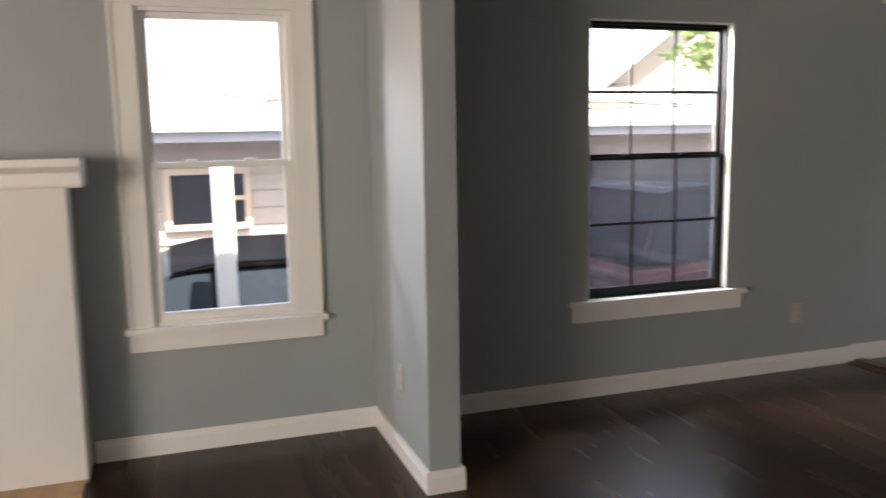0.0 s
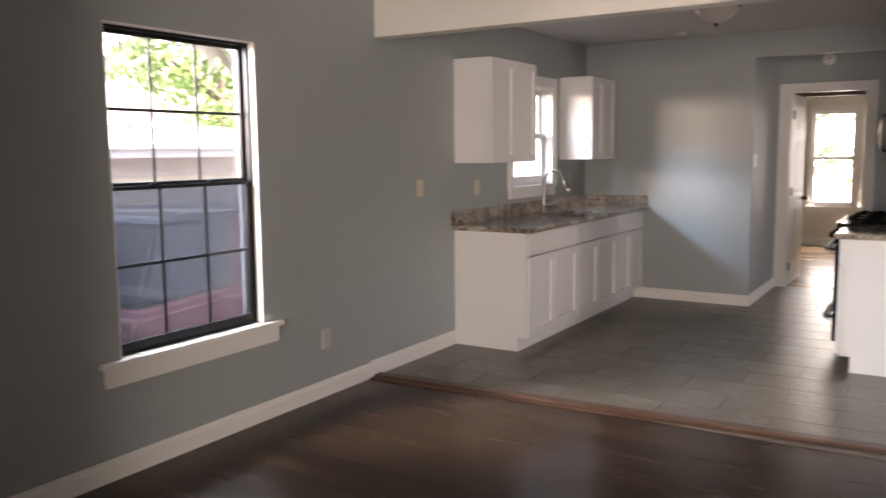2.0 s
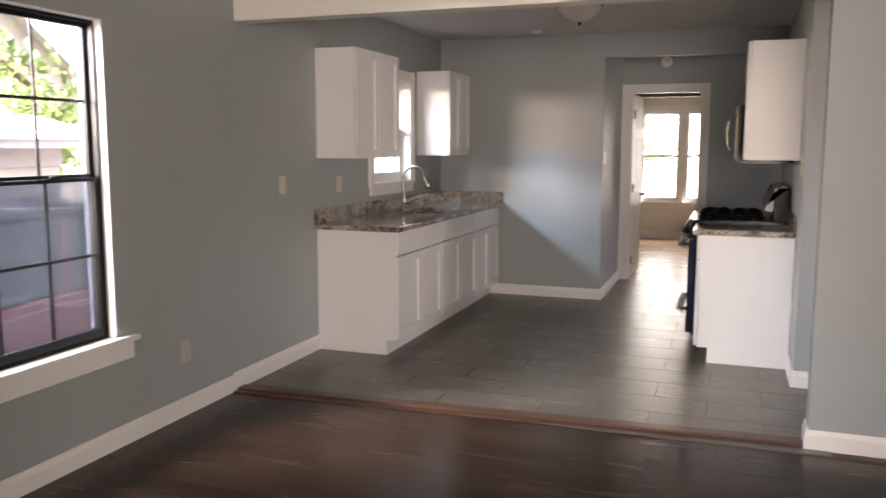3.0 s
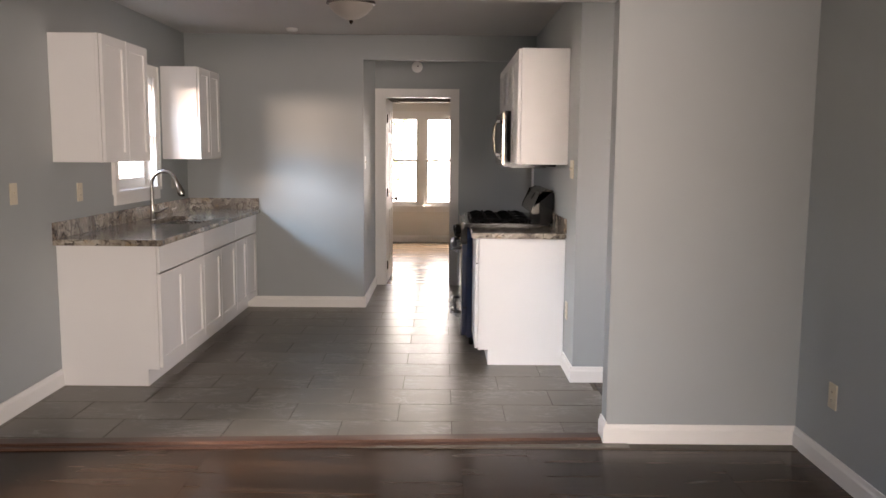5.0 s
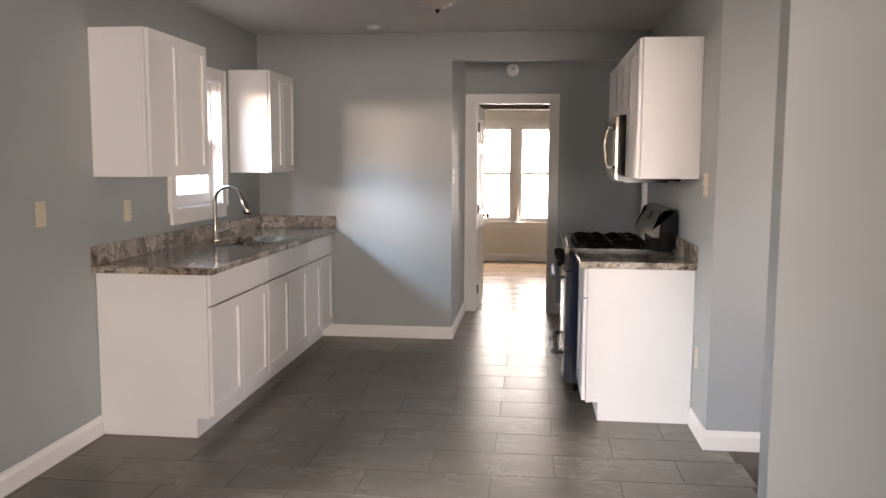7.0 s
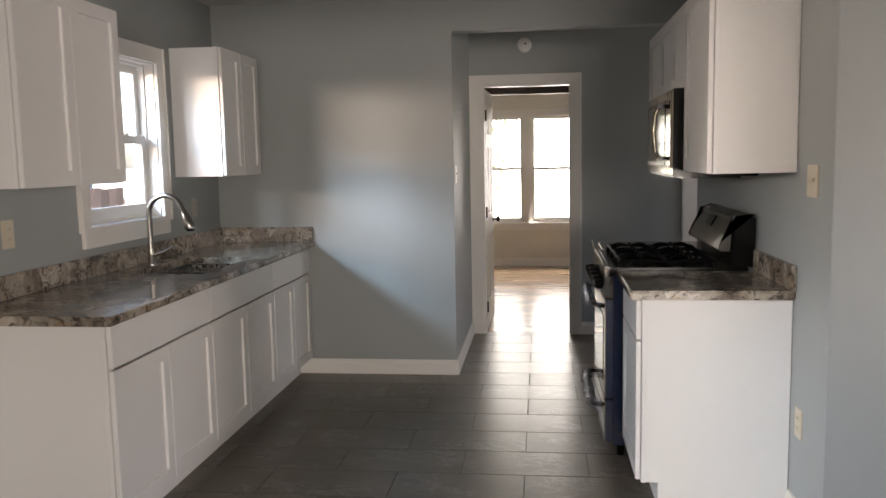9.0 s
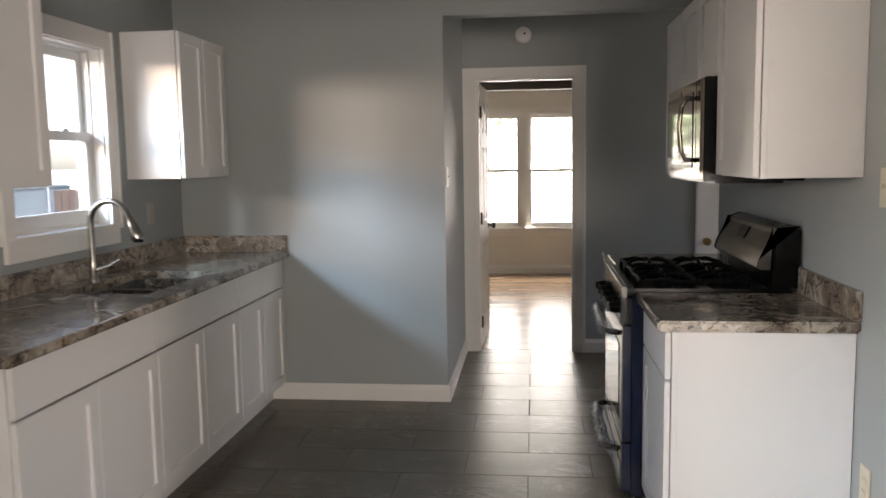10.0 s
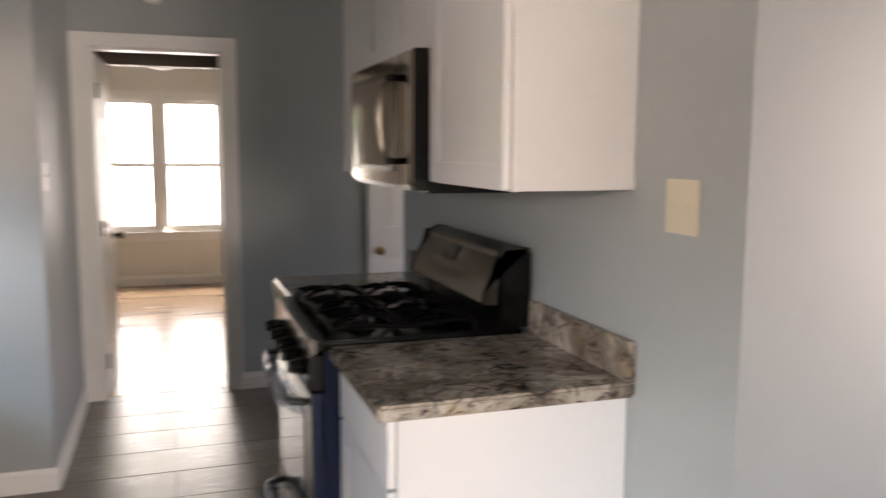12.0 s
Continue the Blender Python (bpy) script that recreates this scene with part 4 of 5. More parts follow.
def grate(y0, y1):
    """A cast-iron grate on feet: a round-edged frame with arched fingers over two burners."""
    x0, x1, z = -1.95, -1.50, 0.955
    bm = bmesh.new()

    def rod(points, r):
        extra = tube([Vector(p) for p in points], r, 8)
        me = bpy.data.meshes.new("rod")
        extra.to_mesh(me)
        extra.free()
        bm.from_mesh(me)
        bpy.data.meshes.remove(me)

    ym = (y0 + y1) / 2
    for a in (y0 + 0.007, y1 - 0.007):
        rod([(x0, a, z - 0.006), (x0 + 0.06, a, z + 0.004), ((x0 + x1) / 2, a, z - 0.008), (x1 - 0.06, a, z + 0.004), (x1, a, z - 0.006)], 0.0075)
    for a in (x0 + 0.007, x1 - 0.007, (x0 + x1) / 2):
        rod([(a, y0 + 0.007, z - 0.006), (a, ym, z + 0.003), (a, y1 - 0.007, z - 0.006)], 0.0075)
    for cx in (x0 + 0.115, x1 - 0.115):
        for k in range(6):
            a = radians(60 * k + 30)
            u = Vector((math.cos(a), math.sin(a), 0))
            far = min(0.115, (ym - y0 - 0.006) / max(0.01, abs(u.y)), 0.108 / max(0.01, abs(u.x)))
            c = Vector((cx, ym, z))
            rod([c + u * far + Vector((0, 0, -0.006)), c + u * (far * 0.75) + Vector((0, 0, 0.010)), c + u * (far * 0.5) + Vector((0, 0, 0.016)), c + u * 0.026 + Vector((0, 0, 0.013))], [0.0075, 0.008, 0.008, 0.006])
    for x in (x0 + 0.007, x1 - 0.007):
        for y in (y0 + 0.007, y1 - 0.007):
            rod([(x, y, 0.9255), (x, y, z - 0.004)], [0.009, 0.007])
    part("grate", bm, IRON, stove, "black cast-iron grate", smooth=True)
    for cx in (x0 + 0.115, x1 - 0.115):
        part("burner", turned([(0.045, 0.9255), (0.045, 0.934), (0.034, 0.936), (0.034, 0.944), (0.028, 0.947)], 20, "z", (cx, ym, 0)), IRON, stove, smooth=True)


part("packing_tape", prism([(FX - 0.047, 0.925), (FX - 0.0435, 0.925), (FX - 0.055, 0.985), (FX - 0.0585, 0.985)], "y", S1 - 0.05, S1 - 0.015), TAPE, stove, "pale yellow strip of packing tape", 0.0008)
gw = (S1 - S0 - 0.04) / 3
for k in range(3):
    grate(S0 + 0.02 + k * gw + 0.002, S0 + 0.02 + (k + 1) * gw - 0.002)
bg = part("backguard", boxes((-1.435, -1.335, S0, S1, 0.926, 1.16)), BLACK, stove, "black backguard", 0.006)
prof = [(-1.445, 0.998), (-1.490, 1.000), (-1.498, 1.010), (-1.491, 1.040), (-1.475, 1.075), (-1.425, 1.162), (-1.385, 1.178), (-1.34, 1.170), (-1.34, 1.1615), (-1.4355, 1.1605)]
part("console", prism(prof, "y", S0 + 0.012, S1 - 0.012), STEEL, bg, "curved stainless control console", 0.003)
for a, b in ((S0, S0 + 0.0115), (S1 - 0.0115, S1)):
    part("end_cap", prism([(x - 0.003 * (x < -1.35), z + 0.002) for x, z in prof], "y", a, b), STEEL, bg, "stainless end cap", 0.002)
slope = Vector((0.05, 0, 0.087)).normalized()
for y0, y1, d0, d1 in ((7.47, 7.60, 0.02, 0.075),):
    bm = bmesh.new()
    nrm = Vector((-0.087, 0, 0.05)).normalized()
    base = Vector((-1.475, 0, 1.075))
    vs = [base + slope * d + nrm * h + Vector((0, y, 0)) for h in (0.0015, 0.004) for y, d in ((y0, d0), (y1, d0), (y1, d1), (y0, d1))]
    vs = [bm.verts.new(v) for v in vs]
    for f in ((3, 2, 1, 0), (4, 5, 6, 7), (0, 1, 5, 4), (1, 2, 6, 5), (2, 3, 7, 6), (3, 0, 4, 7)):
        bm.faces.new([vs[i] for i in f])
    bmesh.ops.recalc_face_normals(bm, faces=bm.faces)
    part("clock_display", bm, BLACK, bg, "black clock display")

# ---------------------------------------------------------------- microwave
mw = thing("microwave", (-1.51, 7.5, 1.345), "stainless over-the-range microwave hung under a wall cabinet", "microwave")
part("body", boxes((-1.709, XR - 0.002, S0 + 0.001, S1 - 0.001, 1.347, 1.752)), BLACK, mw, "black casing", 0.004)
md = part("door", boxes((-1.724, -1.7095, S0 + 0.092, S1 - 0.001, 1.36, 1.745)), BRIGHT_STEEL, mw, "polished stainless door", 0.006)
part("door_window", boxes((-1.7265, -1.7245, S0 + 0.165, S1 - 0.027, 1.415, 1.69)), DARK_GLASS, md, "dark glossy door window", 0.0008)
part("window_border", ring(lambda d, u, v: (-1.7245 - d, u, v), 0.0, 0.0025, S0 + 0.150, S1 - 0.012, 1.40, 1.705, 0.0145, 0.0145), BLACK, md, "black window border")
part("control_panel", boxes((-1.724, -1.7095, S0 + 0.001, S0 + 0.090, 1.36, 1.745)), BRIGHT_STEEL, mw, "polished control strip", 0.005)
part("display", boxes((-1.7265, -1.7245, S0 + 0.02, S0 + 0.07, 1.66, 1.70)), BLACK, mw, "black display", 0.0008)
hy = S0 + 0.13
part("handle", tube([(-1.725, hy, 1.43), (-1.757, hy, 1.435), (-1.774, hy, 1.47), (-1.782, hy, 1.56), (-1.774, hy, 1.645), (-1.757, hy, 1.673), (-1.725, hy, 1.678)], 0.010, 12), BRIGHT_STEEL, mw, "polished bow handle", smooth=True)
for z in (1.422, 1.668):
    part("handle_mount", boxes((-1.764, -1.7245, hy - 0.016, hy + 0.016, z, z + 0.018)), BLACK, mw, "black handle mount", 0.003)
part("badge", turned([(0.014, -1.7255), (0.014, -1.7242)], 20, "x", (0, 7.55, 1.712)), DARK_METAL, mw)
part("vent_grille", boxes((-1.66, -1.40, S0 + 0.03, S1 - 0.03, 1.338, 1.3465)), BLACK, mw)

# ---------------------------------------------------------------- ceiling and wall fittings
LX, LY = -2.78, 6.69
lamp = thing("ceiling_light", (LX, LY, Z_CEIL), "flush ceiling light with a pointed frosted glass shade", "ceiling light")
part("canopy", turned([(0.085, Z_CEIL - 0.0005), (0.09, Z_CEIL - 0.03), (0.16, Z_CEIL - 0.05), (0.165, Z_CEIL - 0.066), (0.15, Z_CEIL - 0.07)], 36, "z", (LX, LY, 0)), DARK_METAL, lamp, "bronze rim", smooth=True)
part("shade", turned([(0.148, Z_CEIL - 0.0705), (0.143, Z_CEIL - 0.09), (0.11, Z_CEIL - 0.125), (0.06, Z_CEIL - 0.158), (0.02, Z_CEIL - 0.172)], 36, "z", (LX, LY, 0)), FROST, lamp, "frosted glass shade", smooth=True)
part("finial", turned([(0.013, Z_CEIL - 0.1725), (0.015, Z_CEIL - 0.18), (0.009, Z_CEIL - 0.19), (0.003, Z_CEIL - 0.198)], 16, "z", (LX, LY, 0)), DARK_METAL, lamp, smooth=True)

pend = thing("ceiling_light", (-2.42, 13.0, Z_CEIL), "small hanging bowl light in the far room", "ceiling light")
part("canopy", turned([(0.06, Z_CEIL - 0.0005), (0.055, Z_CEIL - 0.025), (0.012, Z_CEIL - 0.03)], 24, "z", (-2.42, 13.0, 0)), BRASS, pend, smooth=True)
part("rod", turned([(0.008, Z_CEIL - 0.03), (0.008, 2.29)], 10, "z", (-2.42, 13.0, 0)), BRASS, pend, smooth=True)
part("shade", turned([(0.02, 2.29), (0.12, 2.285), (0.15, 2.27), (0.12, 2.225), (0.06, 2.20), (0.02, 2.195)], 28, "z", (-2.42, 13.0, 0)), FROST, pend, "frosted glass bowl", smooth=True)

sm = thing("smoke_detector", (-2.44, Y_DOOR, 2.337), "round white smoke detector on the wall over the doorway", "smoke detector")
part("housing", turned([(0.058, Y_DOOR - 0.0005), (0.058, Y_DOOR - 0.018), (0.05, Y_DOOR - 0.032), (0.02, Y_DOOR - 0.036)], 32, "y", (-2.44, 0, 2.337)), WHITE_PL, sm, smooth=True)
part("button", turned([(0.008, Y_DOOR - 0.0362), (0.007, Y_DOOR - 0.040)], 14, "y", (-2.43, 0, 2.345)), DARK_METAL, sm, smooth=True)
sm2 = thing("ceiling_sensor", (-3.46, 8.25, Z_CEIL), "small round white sensor on the kitchen ceiling", "smoke detector")
part("housing", turned([(0.05, Z_CEIL - 0.0005), (0.05, Z_CEIL - 0.015), (0.04, Z_CEIL - 0.025)], 28, "z", (-3.46, 8.25, 0)), WHITE_PL, sm2, smooth=True)


def wall_plate(name, at, axis, out, kind, label, wide=0.075, high=0.118, gangs=1, mat=PLASTIC):
    """A cover plate on a wall with rocker switches, toggles or sockets."""
    p = thing(name, at, label, "light switch" if kind != "socket" else "outlet")
    x, y, z = at

    def sp(d0, d1, a0, a1, z0, z1):
        if axis == "x":
            return (*sorted((x + out * d0, x + out * d1)), y + a0, y + a1, z + z0, z + z1)
        return (x + a0, x + a1, *sorted((y + out * d0, y + out * d1)), z + z0, z + z1)

    part("plate", boxes(sp(0.0005, 0.007, -wide / 2, wide / 2, -high / 2, high / 2)), mat, p, "", 0.002)
    for g in range(gangs):
        c = (g - (gangs - 1) / 2) * 0.046
        if kind == "socket":
            for dz in (-0.02, 0.02):
                s = part("socket", boxes(sp(0.007, 0.0095, c - 0.016, c + 0.016, dz - 0.014, dz + 0.014)), mat, p, "", 0.001)
                for dy in (-0.006, 0.006):
                    part("slot", boxes(sp(0.0096, 0.0098, c + dy - 0.001, c + dy + 0.001, dz - 0.003, dz + 0.006)), BLACK, s)
        elif kind == "toggle":
            part("toggle", boxes(sp(0.007, 0.017, c - 0.004, c + 0.004, -0.002, 0.012)), PLASTIC, p, "", 0.001)
            for dz in (-0.03, 0.03):
                part("screw", boxes(sp(0.007, 0.0078, c - 0.003, c + 0.003, dz - 0.003, dz + 0.003)), mat, p)
        else:
            part("rocker", boxes(sp(0.007, 0.011, c - 0.016, c + 0.016, -0.033, 0.033)), PLASTIC, p, "", 0.001)
    return p


wall_plate("light_switch", (XL, 5.55, 1.205), "x", 1, "toggle", "ivory light switch on the grey wall before the cabinets")
wall_plate("outlet", (XL, 6.36, 1.175), "x", 1, "socket", "ivory outlet above the counter under the wall cabinet")
wall_plate("outlet", (XL, 8.18, 1.175), "x", 1, "socket", "dull beige outlet above the counter beside the window", mat=FADED_PL)
wall_plate("outlet", (XL, 4.50, 0.345), "x", 1, "socket", "dull beige outlet low on the grey wall by the black window", mat=FADED_PL)
wall_plate("outlet", (-4.04, Y_STUB, 0.375), "y", -1, "socket", "dull beige outlet low on the short partition", mat=FADED_PL)
wall_plate("light_switch", (XR, 6.373, 1.345), "x", -1, "toggle", "ivory double light switch beside the stove-side wall cabinet", 0.118, 0.118, 2)
wall_plate("outlet", (XR, 6.455, 0.407), "x", -1, "socket", "ivory outlet low on the wall beside the base cabinet")
wall_plate("light_switch", (X_HALL, 8.70, 1.345), "x", 1, "toggle", "white light switch at the corner of the back hall", mat=WHITE_PL)
wall_plate("outlet", (X_DINE, 4.72, 0.36), "x", -1, "socket", "ivory outlet low on the dining wall")

# ---------------------------------------------------------------- fireplace
fp = thing("fireplace", (-4.4, -0.35, Z_WOOD), "white painted fireplace surround with a moulded mantel shelf", "fireplace")
FPX = -4.265
part("chimney_breast", prism([(0.545, Z_WOOD), (0.545, 1.262), (-1.25, 1.262), (-1.25, Z_WOOD), (-0.82, Z_WOOD), (-0.82, 0.85), (0.12, 0.85), (0.12, Z_WOOD)], "x", XL + 0.002, FPX), FP_BODY, fp)
part("firebox", boxes((XL + 0.002, XL + 0.02, -0.82, 0.12, Z_WOOD, 0.85)), SOOT, fp, "dark firebox")
part("mantel_shelf", prism([(XL + 0.002, 1.262), (FPX + 0.012, 1.262), (FPX + 0.02, 1.275), (FPX + 0.022, 1.325), (FPX + 0.05, 1.345), (FPX + 0.062, 1.352), (FPX + 0.062, 1.382), (XL + 0.002, 1.382)], "y", -1.32, 0.612), TRIM, fp, "white moulded mantel shelf", 0.003)
hearth = thing("hearth_board", (-4.12, -0.35, Z_WOOD), "raw pine board laid before the fireplace", "hearth")
part("board", boxes((FPX + 0.002, FPX + 0.16, -1.25, 0.535, Z_WOOD + 0.001, Z_WOOD + 0.02)), RAW, hearth, "", 0.003)

# ---------------------------------------------------------------- outside
GZ = -0.75
FENCE = plank_mat("red_brown_fence", (0.07, 0.05, 0.042), (0.11, 0.08, 0.065), (0.15, 0.115, 0.09), 0.7, "x")
tagged(part("ground", boxes((-400, 400, -400, 400, GZ - 0.3, GZ)), CONCRETE), "pale concrete driveway and ground round the house", "ground", "", "structure")


def neighbour(at_x):
    h = thing("neighbour_house", (at_x - 4, 5, GZ), "cream-sided house with a low grey shingle roof", "house")
    n = 0
    z = GZ
    while z < 1.5:
        part("siding_board", prism([(at_x - 0.2, z), (at_x + 0.02, z), (at_x, z + 0.2), (at_x - 0.2, z + 0.2)], "y", -9, 9.6), SIDING, h)
        z += 0.2
    part("wall", boxes((at_x - 8, at_x - 0.2, -9, 9.6, GZ, 1.55)), SIDING, h)
    part("soffit", boxes((at_x - 0.2, at_x + 0.55, -9.3, 9.9, 1.50, 1.53)), FASCIA, h)
    part("fascia", boxes((at_x + 0.551, at_x + 0.575, -9.3, 9.9, 1.42, 1.62)), FASCIA, h, "grey eave board")
    part("gutter", prism([(at_x + 0.576, 1.53), (at_x + 0.64, 1.53), (at_x + 0.67, 1.60), (at_x + 0.67, 1.63), (at_x + 0.576, 1.63)], "y", -9.3, 9.9), TRIM, h, "white gutter")
    part("frieze_board", boxes((at_x + 0.021, at_x + 0.06, -9, 9.6, 1.17, 1.499)), FRIEZE, h, "dusty pink board under the eave")
    rnd = random.Random(2)
    roof = part("roof", prism([(at_x + 0.6, 1.60), (at_x - 4.2, 2.45), (at_x - 8.6, 1.60)], "y", -9.3, 9.9), SHINGLE, h, "grey shingle roof")
    bm = bmesh.new()
    for k in range(15):
        t0, t1 = k / 15, (k + 1.25) / 15
        xa, za, xb, zb = at_x + 0.62 - 4.8 * t0, 1.61 + 0.85 * t0, at_x + 0.62 - 4.8 * min(1, t1), 1.61 + 0.85 * min(1, t1)
        y = -9.3 + rnd.uniform(-0.3, 0)
        while y < 9.8:
            w = rnd.uniform(0.25, 0.4)
            lift = rnd.uniform(0.012, 0.024)
            v = [bm.verts.new(p) for p in ((xa, y, za + lift), (xa, y + w - 0.01, za + lift), (xb, y + w - 0.01, zb + 0.003), (xb, y, zb + 0.003), (xa, y, za), (xa, y + w - 0.01, za))]
            bm.faces.new(v[:4])
            bm.faces.new((v[4], v[5], v[1], v[0]))
            y += w
    part("shingle_courses", bm, SHINGLE, roof)["kind"] = "stuff"
    verts, faces = [], []
    for _ in range(26):
        cy, ct = rnd.uniform(1.5, 8.8), rnd.uniform(0.02, 0.7)
        for _ in range(rnd.randint(25, 80)):
            y, t = cy + rnd.gauss(0, 0.35), min(0.95, max(0.01, ct + rnd.gauss(0, 0.03)))
            a, s = rnd.uniform(0, 6.28), rnd.uniform(0.02, 0.05)
            c = Vector((at_x + 0.62 - 4.8 * t, y, 1.645 + 0.85 * t + rnd.uniform(0, 0.02)))
            u, v = Vector((math.cos(a), math.sin(a), rnd.uniform(-0.2, 0.5))) * s, Vector((-math.sin(a), math.cos(a), rnd.uniform(-0.2, 0.5))) * s * 0.5
            i = len(verts)
            verts += [tuple(p - Vector((at_x - 4, 5, GZ))) for p in (c - u, c + v, c + u, c - v)]
            faces.append((i, i + 1, i + 2, i + 3))
    me = bpy.data.meshes.new("leaf_litter")
    me.from_pydata(verts, [], faces)
    me.materials.append(LITTER)
    litter = new("leaf_litter", me)
    litter.parent = roof
    litter["kind"] = "stuff"
    for y, t, a in ((3.4, 0.12, 0.2), (4.6, 0.2, -0.15), (5.6, 0.1, 0.1), (6.6, 0.25, -0.3), (2.2, 0.3, 0.3)):
        pts = [(at_x + 0.62 - 4.8 * (t + a * k * 0.08), y + 0.45 * k, 1.665 + 0.85 * (t + a * k * 0.08) + 0.02 * (k % 2)) for k in range(5)]
        part("fallen_branch", tube([Vector(p) for p in pts], [0.022, 0.02, 0.016, 0.012, 0.006], 6), BARK, roof, "bare fallen branch", smooth=True)
    for y0, y1, z0, z1 in ((0.98, 1.80, 0.48, 1.05), (5.2, 6.4, 0.4, 1.05)):
        w = part("window", boxes((at_x + 0.021, at_x + 0.03, y0, y1, z0, z1)), PANE_DARK, h, "dark house window in a tan frame")
        f = 0.07
        for s in ((y0 - f, y0, z0 - f, z1 + f), (y1, y1 + f, z0 - f, z1 + f), (y0, y1, z0 - f, z0), (y0, y1, z1, z1 + f), ((y0 + y1) / 2 + 0.12, (y0 + y1) / 2 + 0.17, z0, z1), ((y0 + y1) / 2 + 0.17, y1, (z0 + z1) / 2 - 0.02, (z0 + z1) / 2 + 0.03)):
            part("frame", boxes((at_x + 0.021, at_x + 0.07, *s)), FRAME_TAN, w)
    return h


neighbour(-10.4)

def gable_house(gx, gy):
    h = thing("gable_house", (gx - 4, gy, GZ), "cream house behind with a louvred vent in its gable", "house")
    part("wall", boxes((gx - 8, gx, gy - 3.2, gy + 3.2, GZ, 2.1)), SIDING, h)
    part("gable", prism([(gy - 3.2, 2.1), (gy + 3.2, 2.1), (gy, 4.3)], "x", gx - 8, gx), SIDING, h, "cream gable")
    for s in (-1, 1):
        part("roof_slope", prism([(gy + s * 3.7, 1.82), (gy, 4.42), (gy, 4.30), (gy + s * 3.6, 1.75)], "x", gx - 8.3, gx + 0.35), SHINGLE, h)
        part("gable_trim", prism([(gy + s * 3.6, 1.78), (gy, 4.36), (gy, 4.18), (gy + s * 3.4, 1.75)], "x", gx + 0.351, gx + 0.38), TRIM, h, "white gable board")
    v = part("gable_vent", boxes((gx + 0.001, gx + 0.02, gy - 0.28, gy + 0.28, 2.95, 3.75)), PANE_DARK, h, "louvred vent")
    for k in range(8):
        part("louvre", prism([(gx + 0.02, 2.97 + k * 0.096), (gx + 0.055, 2.955 + k * 0.096), (gx + 0.055, 2.97 + k * 0.096), (gx + 0.02, 3.02 + k * 0.096)], "y", gy - 0.28, gy + 0.28), TRIM, v)
    return h


gable_house(-13.4, 10.85)


def car(name, at, paint, label, long, high, wide=1.75, tall_back=True, face=-1, top_mat=None):
    """A parked car along y: lofted body, glass house, wheels, lamps."""
    c = thing(name, at, label, "car")
    x, y, z = at
    L = long / 2
    hood = z + high * 0.60
    low = z + 0.22
    side = [(-L, low + 0.1), (-L + 0.05, hood - 0.12), (-L + 0.15, hood - 0.02), (-L * 0.42, hood + 0.04), (L * 0.55, hood + 0.06), (L - 0.08, hood), (L, hood - 0.1), (L - 0.02, low + 0.08), (L - 0.3, low), (-L + 0.25, low)]
    part("body", prism([(y - face * a, b) for a, b in side], "x", x - wide / 2, x + wide / 2), paint, c, "", 0.05, True)
    top = z + high
    back = L * (0.92 if tall_back else 0.62)
    cab = [(-L * 0.40, hood + 0.03), (-L * 0.12, top - 0.04), (0.0, top), (back - 0.35, top), (back - 0.18, top - 0.05), (back, hood + 0.04)]
    part("glass_house", prism([(y - face * a, b) for a, b in cab], "x", x - wide / 2 + 0.13, x + wide / 2 - 0.13), CAR_GLASS, c, "tinted windows", 0.04, True)
    roof = [(-L * 0.13, top - 0.045), (0.0, top + 0.012), (back - 0.35, top + 0.012), (back - 0.17, top - 0.045)]
    part("roof", prism([(y - face * a, b) for a, b in roof], "x", x - wide / 2 + 0.11, x + wide / 2 - 0.11), top_mat or paint, c, "", 0.02, True)
    for a in (0.02, back * 0.52):
        for s in (-1, 1):
            part("pillar", boxes((x + s * (wide / 2 - 0.135), x + s * (wide / 2 - 0.12), y - face * a - 0.035, y - face * a + 0.035, hood + 0.04, top)) if s > 0 else boxes((x - wide / 2 + 0.12, x - wide / 2 + 0.135, y - face * a - 0.035, y - face * a + 0.035, hood + 0.04, top)), paint, c)
    for a in (-L * 0.62, L * 0.62):
        for s in (-1, 1):
            w = part("wheel", turned([(0.33, s * (wide / 2 - 0.2)), (0.34, s * (wide / 2 - 0.1)), (0.33, s * (wide / 2 + 0.005)), (0.22, s * (wide / 2 + 0.012))], 24, "x", (x, y + a, z + 0.34)), TYRE, c, "black tyre", smooth=True)
            part("rim", turned([(0.21, s * (wide / 2 + 0.008)), (0.19, s * (wide / 2 + 0.016)), (0.05, s * (wide / 2 + 0.02))], 20, "x", (x, y + a, z + 0.34)), STEEL, w, smooth=True)
    for a, m in ((face * (L - 0.012), WHITE_PL), (-face * L, RED_PAINT)):
        for s in (-1, 1):
            part("lamp", boxes((x + s * wide * 0.36 - 0.15, x + s * wide * 0.36 + 0.15, y + a - 0.02, y + a + 0.02, hood - 0.25, hood - 0.12)), m, c, "", 0.01)
    return c


car("parked_car", (-7.0, 1.2, GZ), BLACK_PAINT, "black saloon car parked on the driveway", 4.5, 1.36, tall_back=False)
car("parked_car", (-7.2, 6.7, GZ), RED_PAINT, "red estate car with a dark roof parked on the driveway", 4.4, 1.72, face=1, top_mat=CAR_GLASS)

post = thing("porch_post", (-5.75, 1.26, GZ), "sunlit white square post outside the living room window", "post")
part("shaft", boxes((-5.81, -5.69, 1.20, 1.32, GZ + 0.15, 1.29)), TRIM, post, "", 0.01)
part("base", boxes((-5.83, -5.67, 1.18, 1.34, GZ, GZ + 0.15)), TRIM, post, "", 0.008)


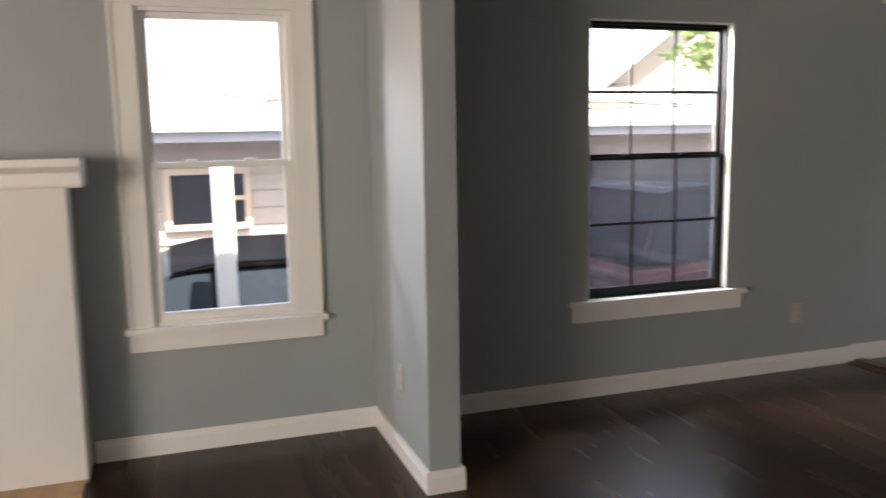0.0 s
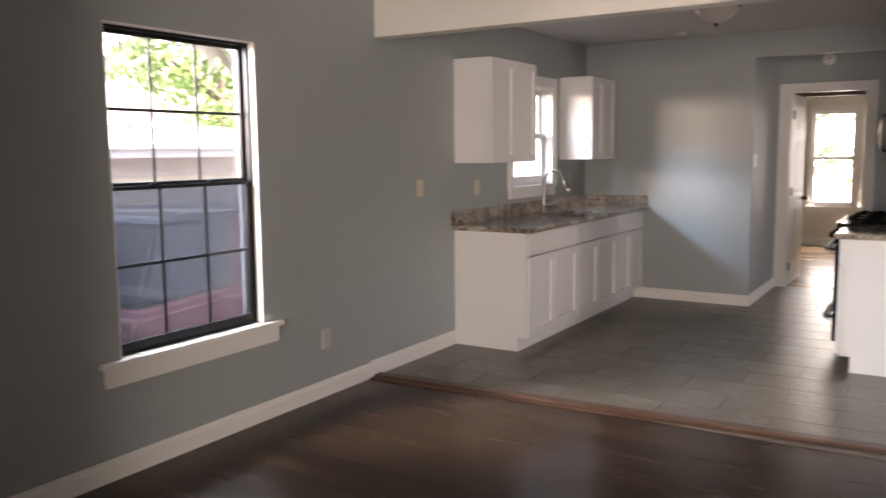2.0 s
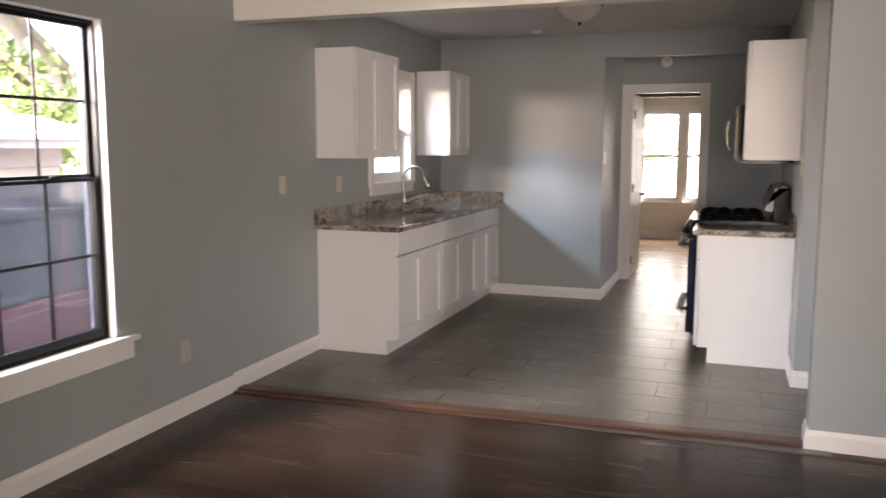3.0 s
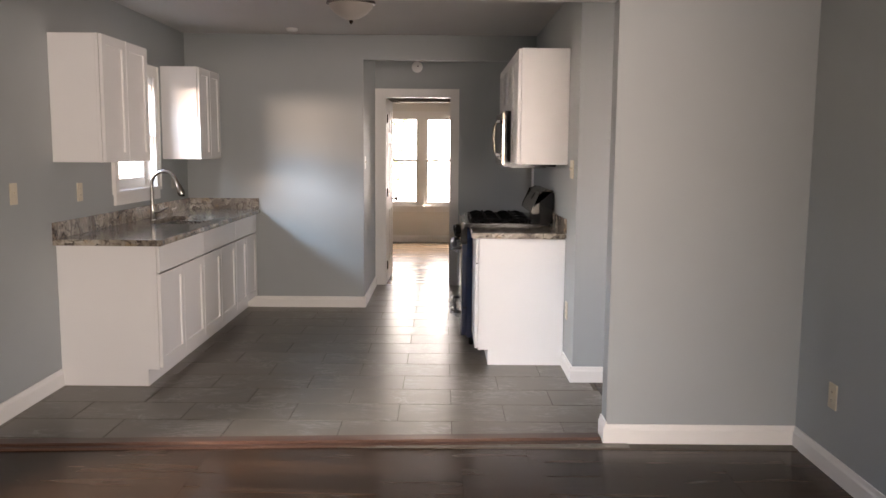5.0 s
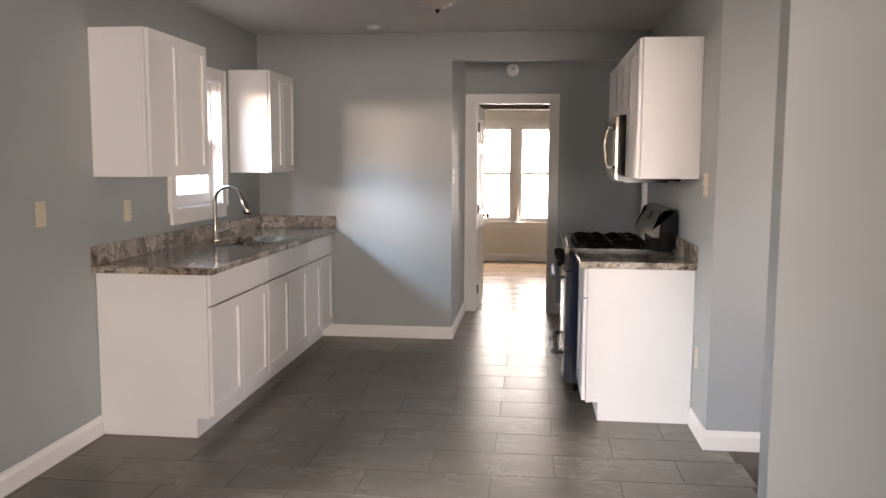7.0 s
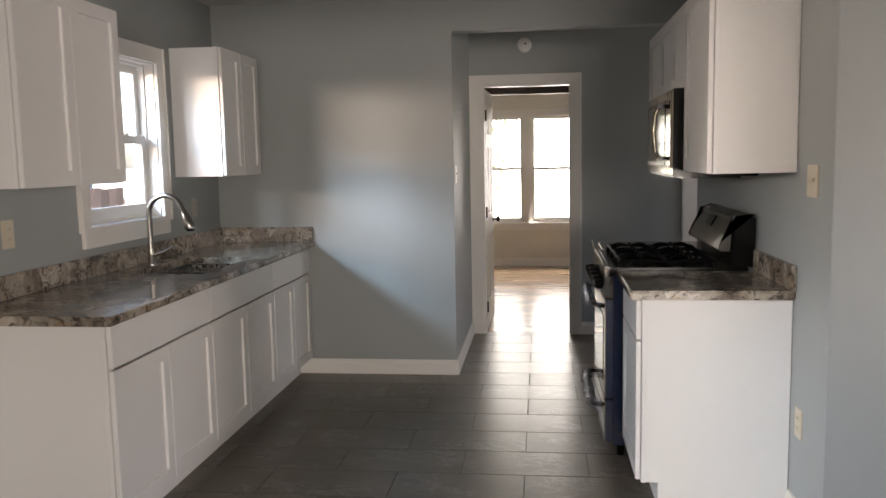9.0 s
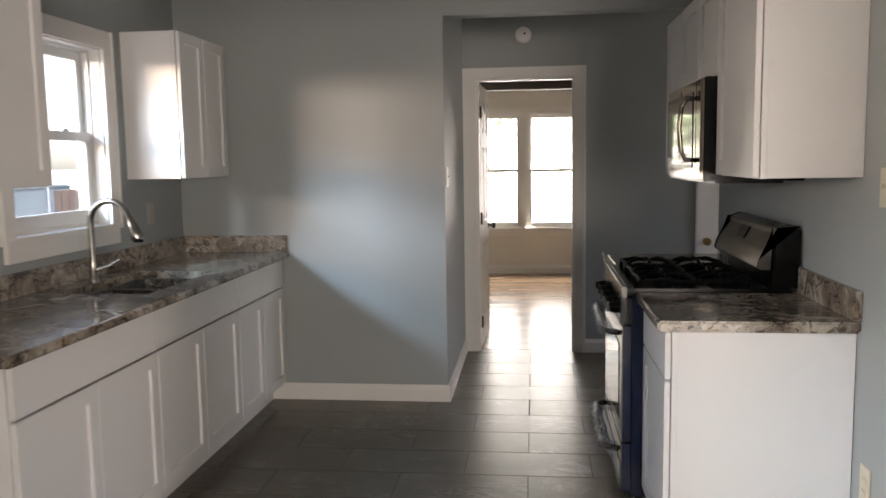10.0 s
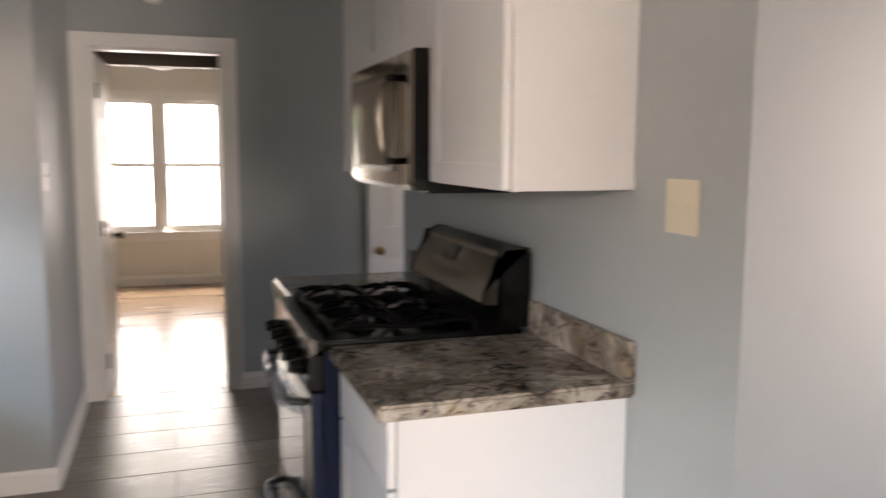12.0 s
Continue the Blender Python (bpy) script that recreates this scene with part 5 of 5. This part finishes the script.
def tree(at, high, spread, seed, label):
    rnd = random.Random(seed)
    t = thing("tree", at, label, "tree")
    base = Vector(at)
    trunk = [base, base + Vector((0.1, 0.05, high * 0.25)), base + Vector((0.0, 0.15, high * 0.5)), base + Vector((0.15, 0.1, high * 0.8))]
    part("trunk", tube(trunk, [0.22, 0.17, 0.12, 0.05], 10), BARK, t, smooth=True)
    heads = []
    for k in range(9):
        a = rnd.uniform(0, 6.28)
        s = trunk[1].lerp(trunk[3], rnd.uniform(0.2, 0.95))
        e = s + Vector((math.cos(a), math.sin(a), rnd.uniform(0.2, 0.7))) * spread * rnd.uniform(0.5, 1.0)
        part("limb", tube([s, s.lerp(e, 0.5) + Vector((0, 0, 0.12)), e], [0.06, 0.04, 0.015], 7), BARK, t, smooth=True)
        heads += [s.lerp(e, 0.6), e]
    verts, faces = [], []
    for h in heads:
        for _ in range(125):
            d = Vector((rnd.gauss(0, 1), rnd.gauss(0, 1), rnd.gauss(0, 0.7))) * spread * 0.22
            p = h + d
            u = Vector((rnd.gauss(0, 1), rnd.gauss(0, 1), rnd.gauss(0, 1))).normalized()
            v = u.orthogonal().normalized()
            s = rnd.uniform(0.05, 0.11)
            i = len(verts)
            verts += [p - u * s, p + v * s * 0.45, p + u * s, p - v * s * 0.45]
            faces.append((i, i + 1, i + 2, i + 3))
    me = bpy.data.meshes.new("crown")
    me.from_pydata([tuple(v) for v in verts], [], faces)
    me.transform(Matrix.Translation(-base))
    me.materials.append(LEAF)
    cr = new("crown", me)
    cr.parent = t
    cr["kind"] = "stuff"
    return t


tree((-11.8, 10.35, GZ), 4.3, 1.25, 3, "leafy green tree beside the neighbouring house")
tree((-24.0, 9.5, GZ), 8.5, 2.8, 5, "tall leafy tree behind the neighbouring house")
tree((-4.5, 23.2, GZ), 4.0, 1.7, 11, "bushy green tree close beyond the far room windows")
tree((-6.6, 24.5, GZ), 4.6, 1.6, 7, "leafy green tree beyond the far room windows")

car("parked_car", (-11.6, 16.2, GZ), painted("navy_car_paint", (0.02, 0.03, 0.06), 0.3, 0.1), "navy van parked beyond the driveway", 4.4, 1.85, top_mat=CAR_GLASS)
fence = thing("board_fence", (-9.8, 16.0, GZ), "short brown board fence at the end of the driveway", "fence")
for k in range(3, 9):
    x = -10.35 + k * 0.13
    part("board", boxes((x, x + 0.122, 16.0, 16.02, GZ, 1.06 + 0.01 * (k % 3))), FENCE, fence, "", 0.003)
for z in (-0.4, 0.8):
    part("rail", boxes((-9.96, -9.18, 16.021, 16.06, z, z + 0.09)), FENCE, fence)

tiles()
planks()
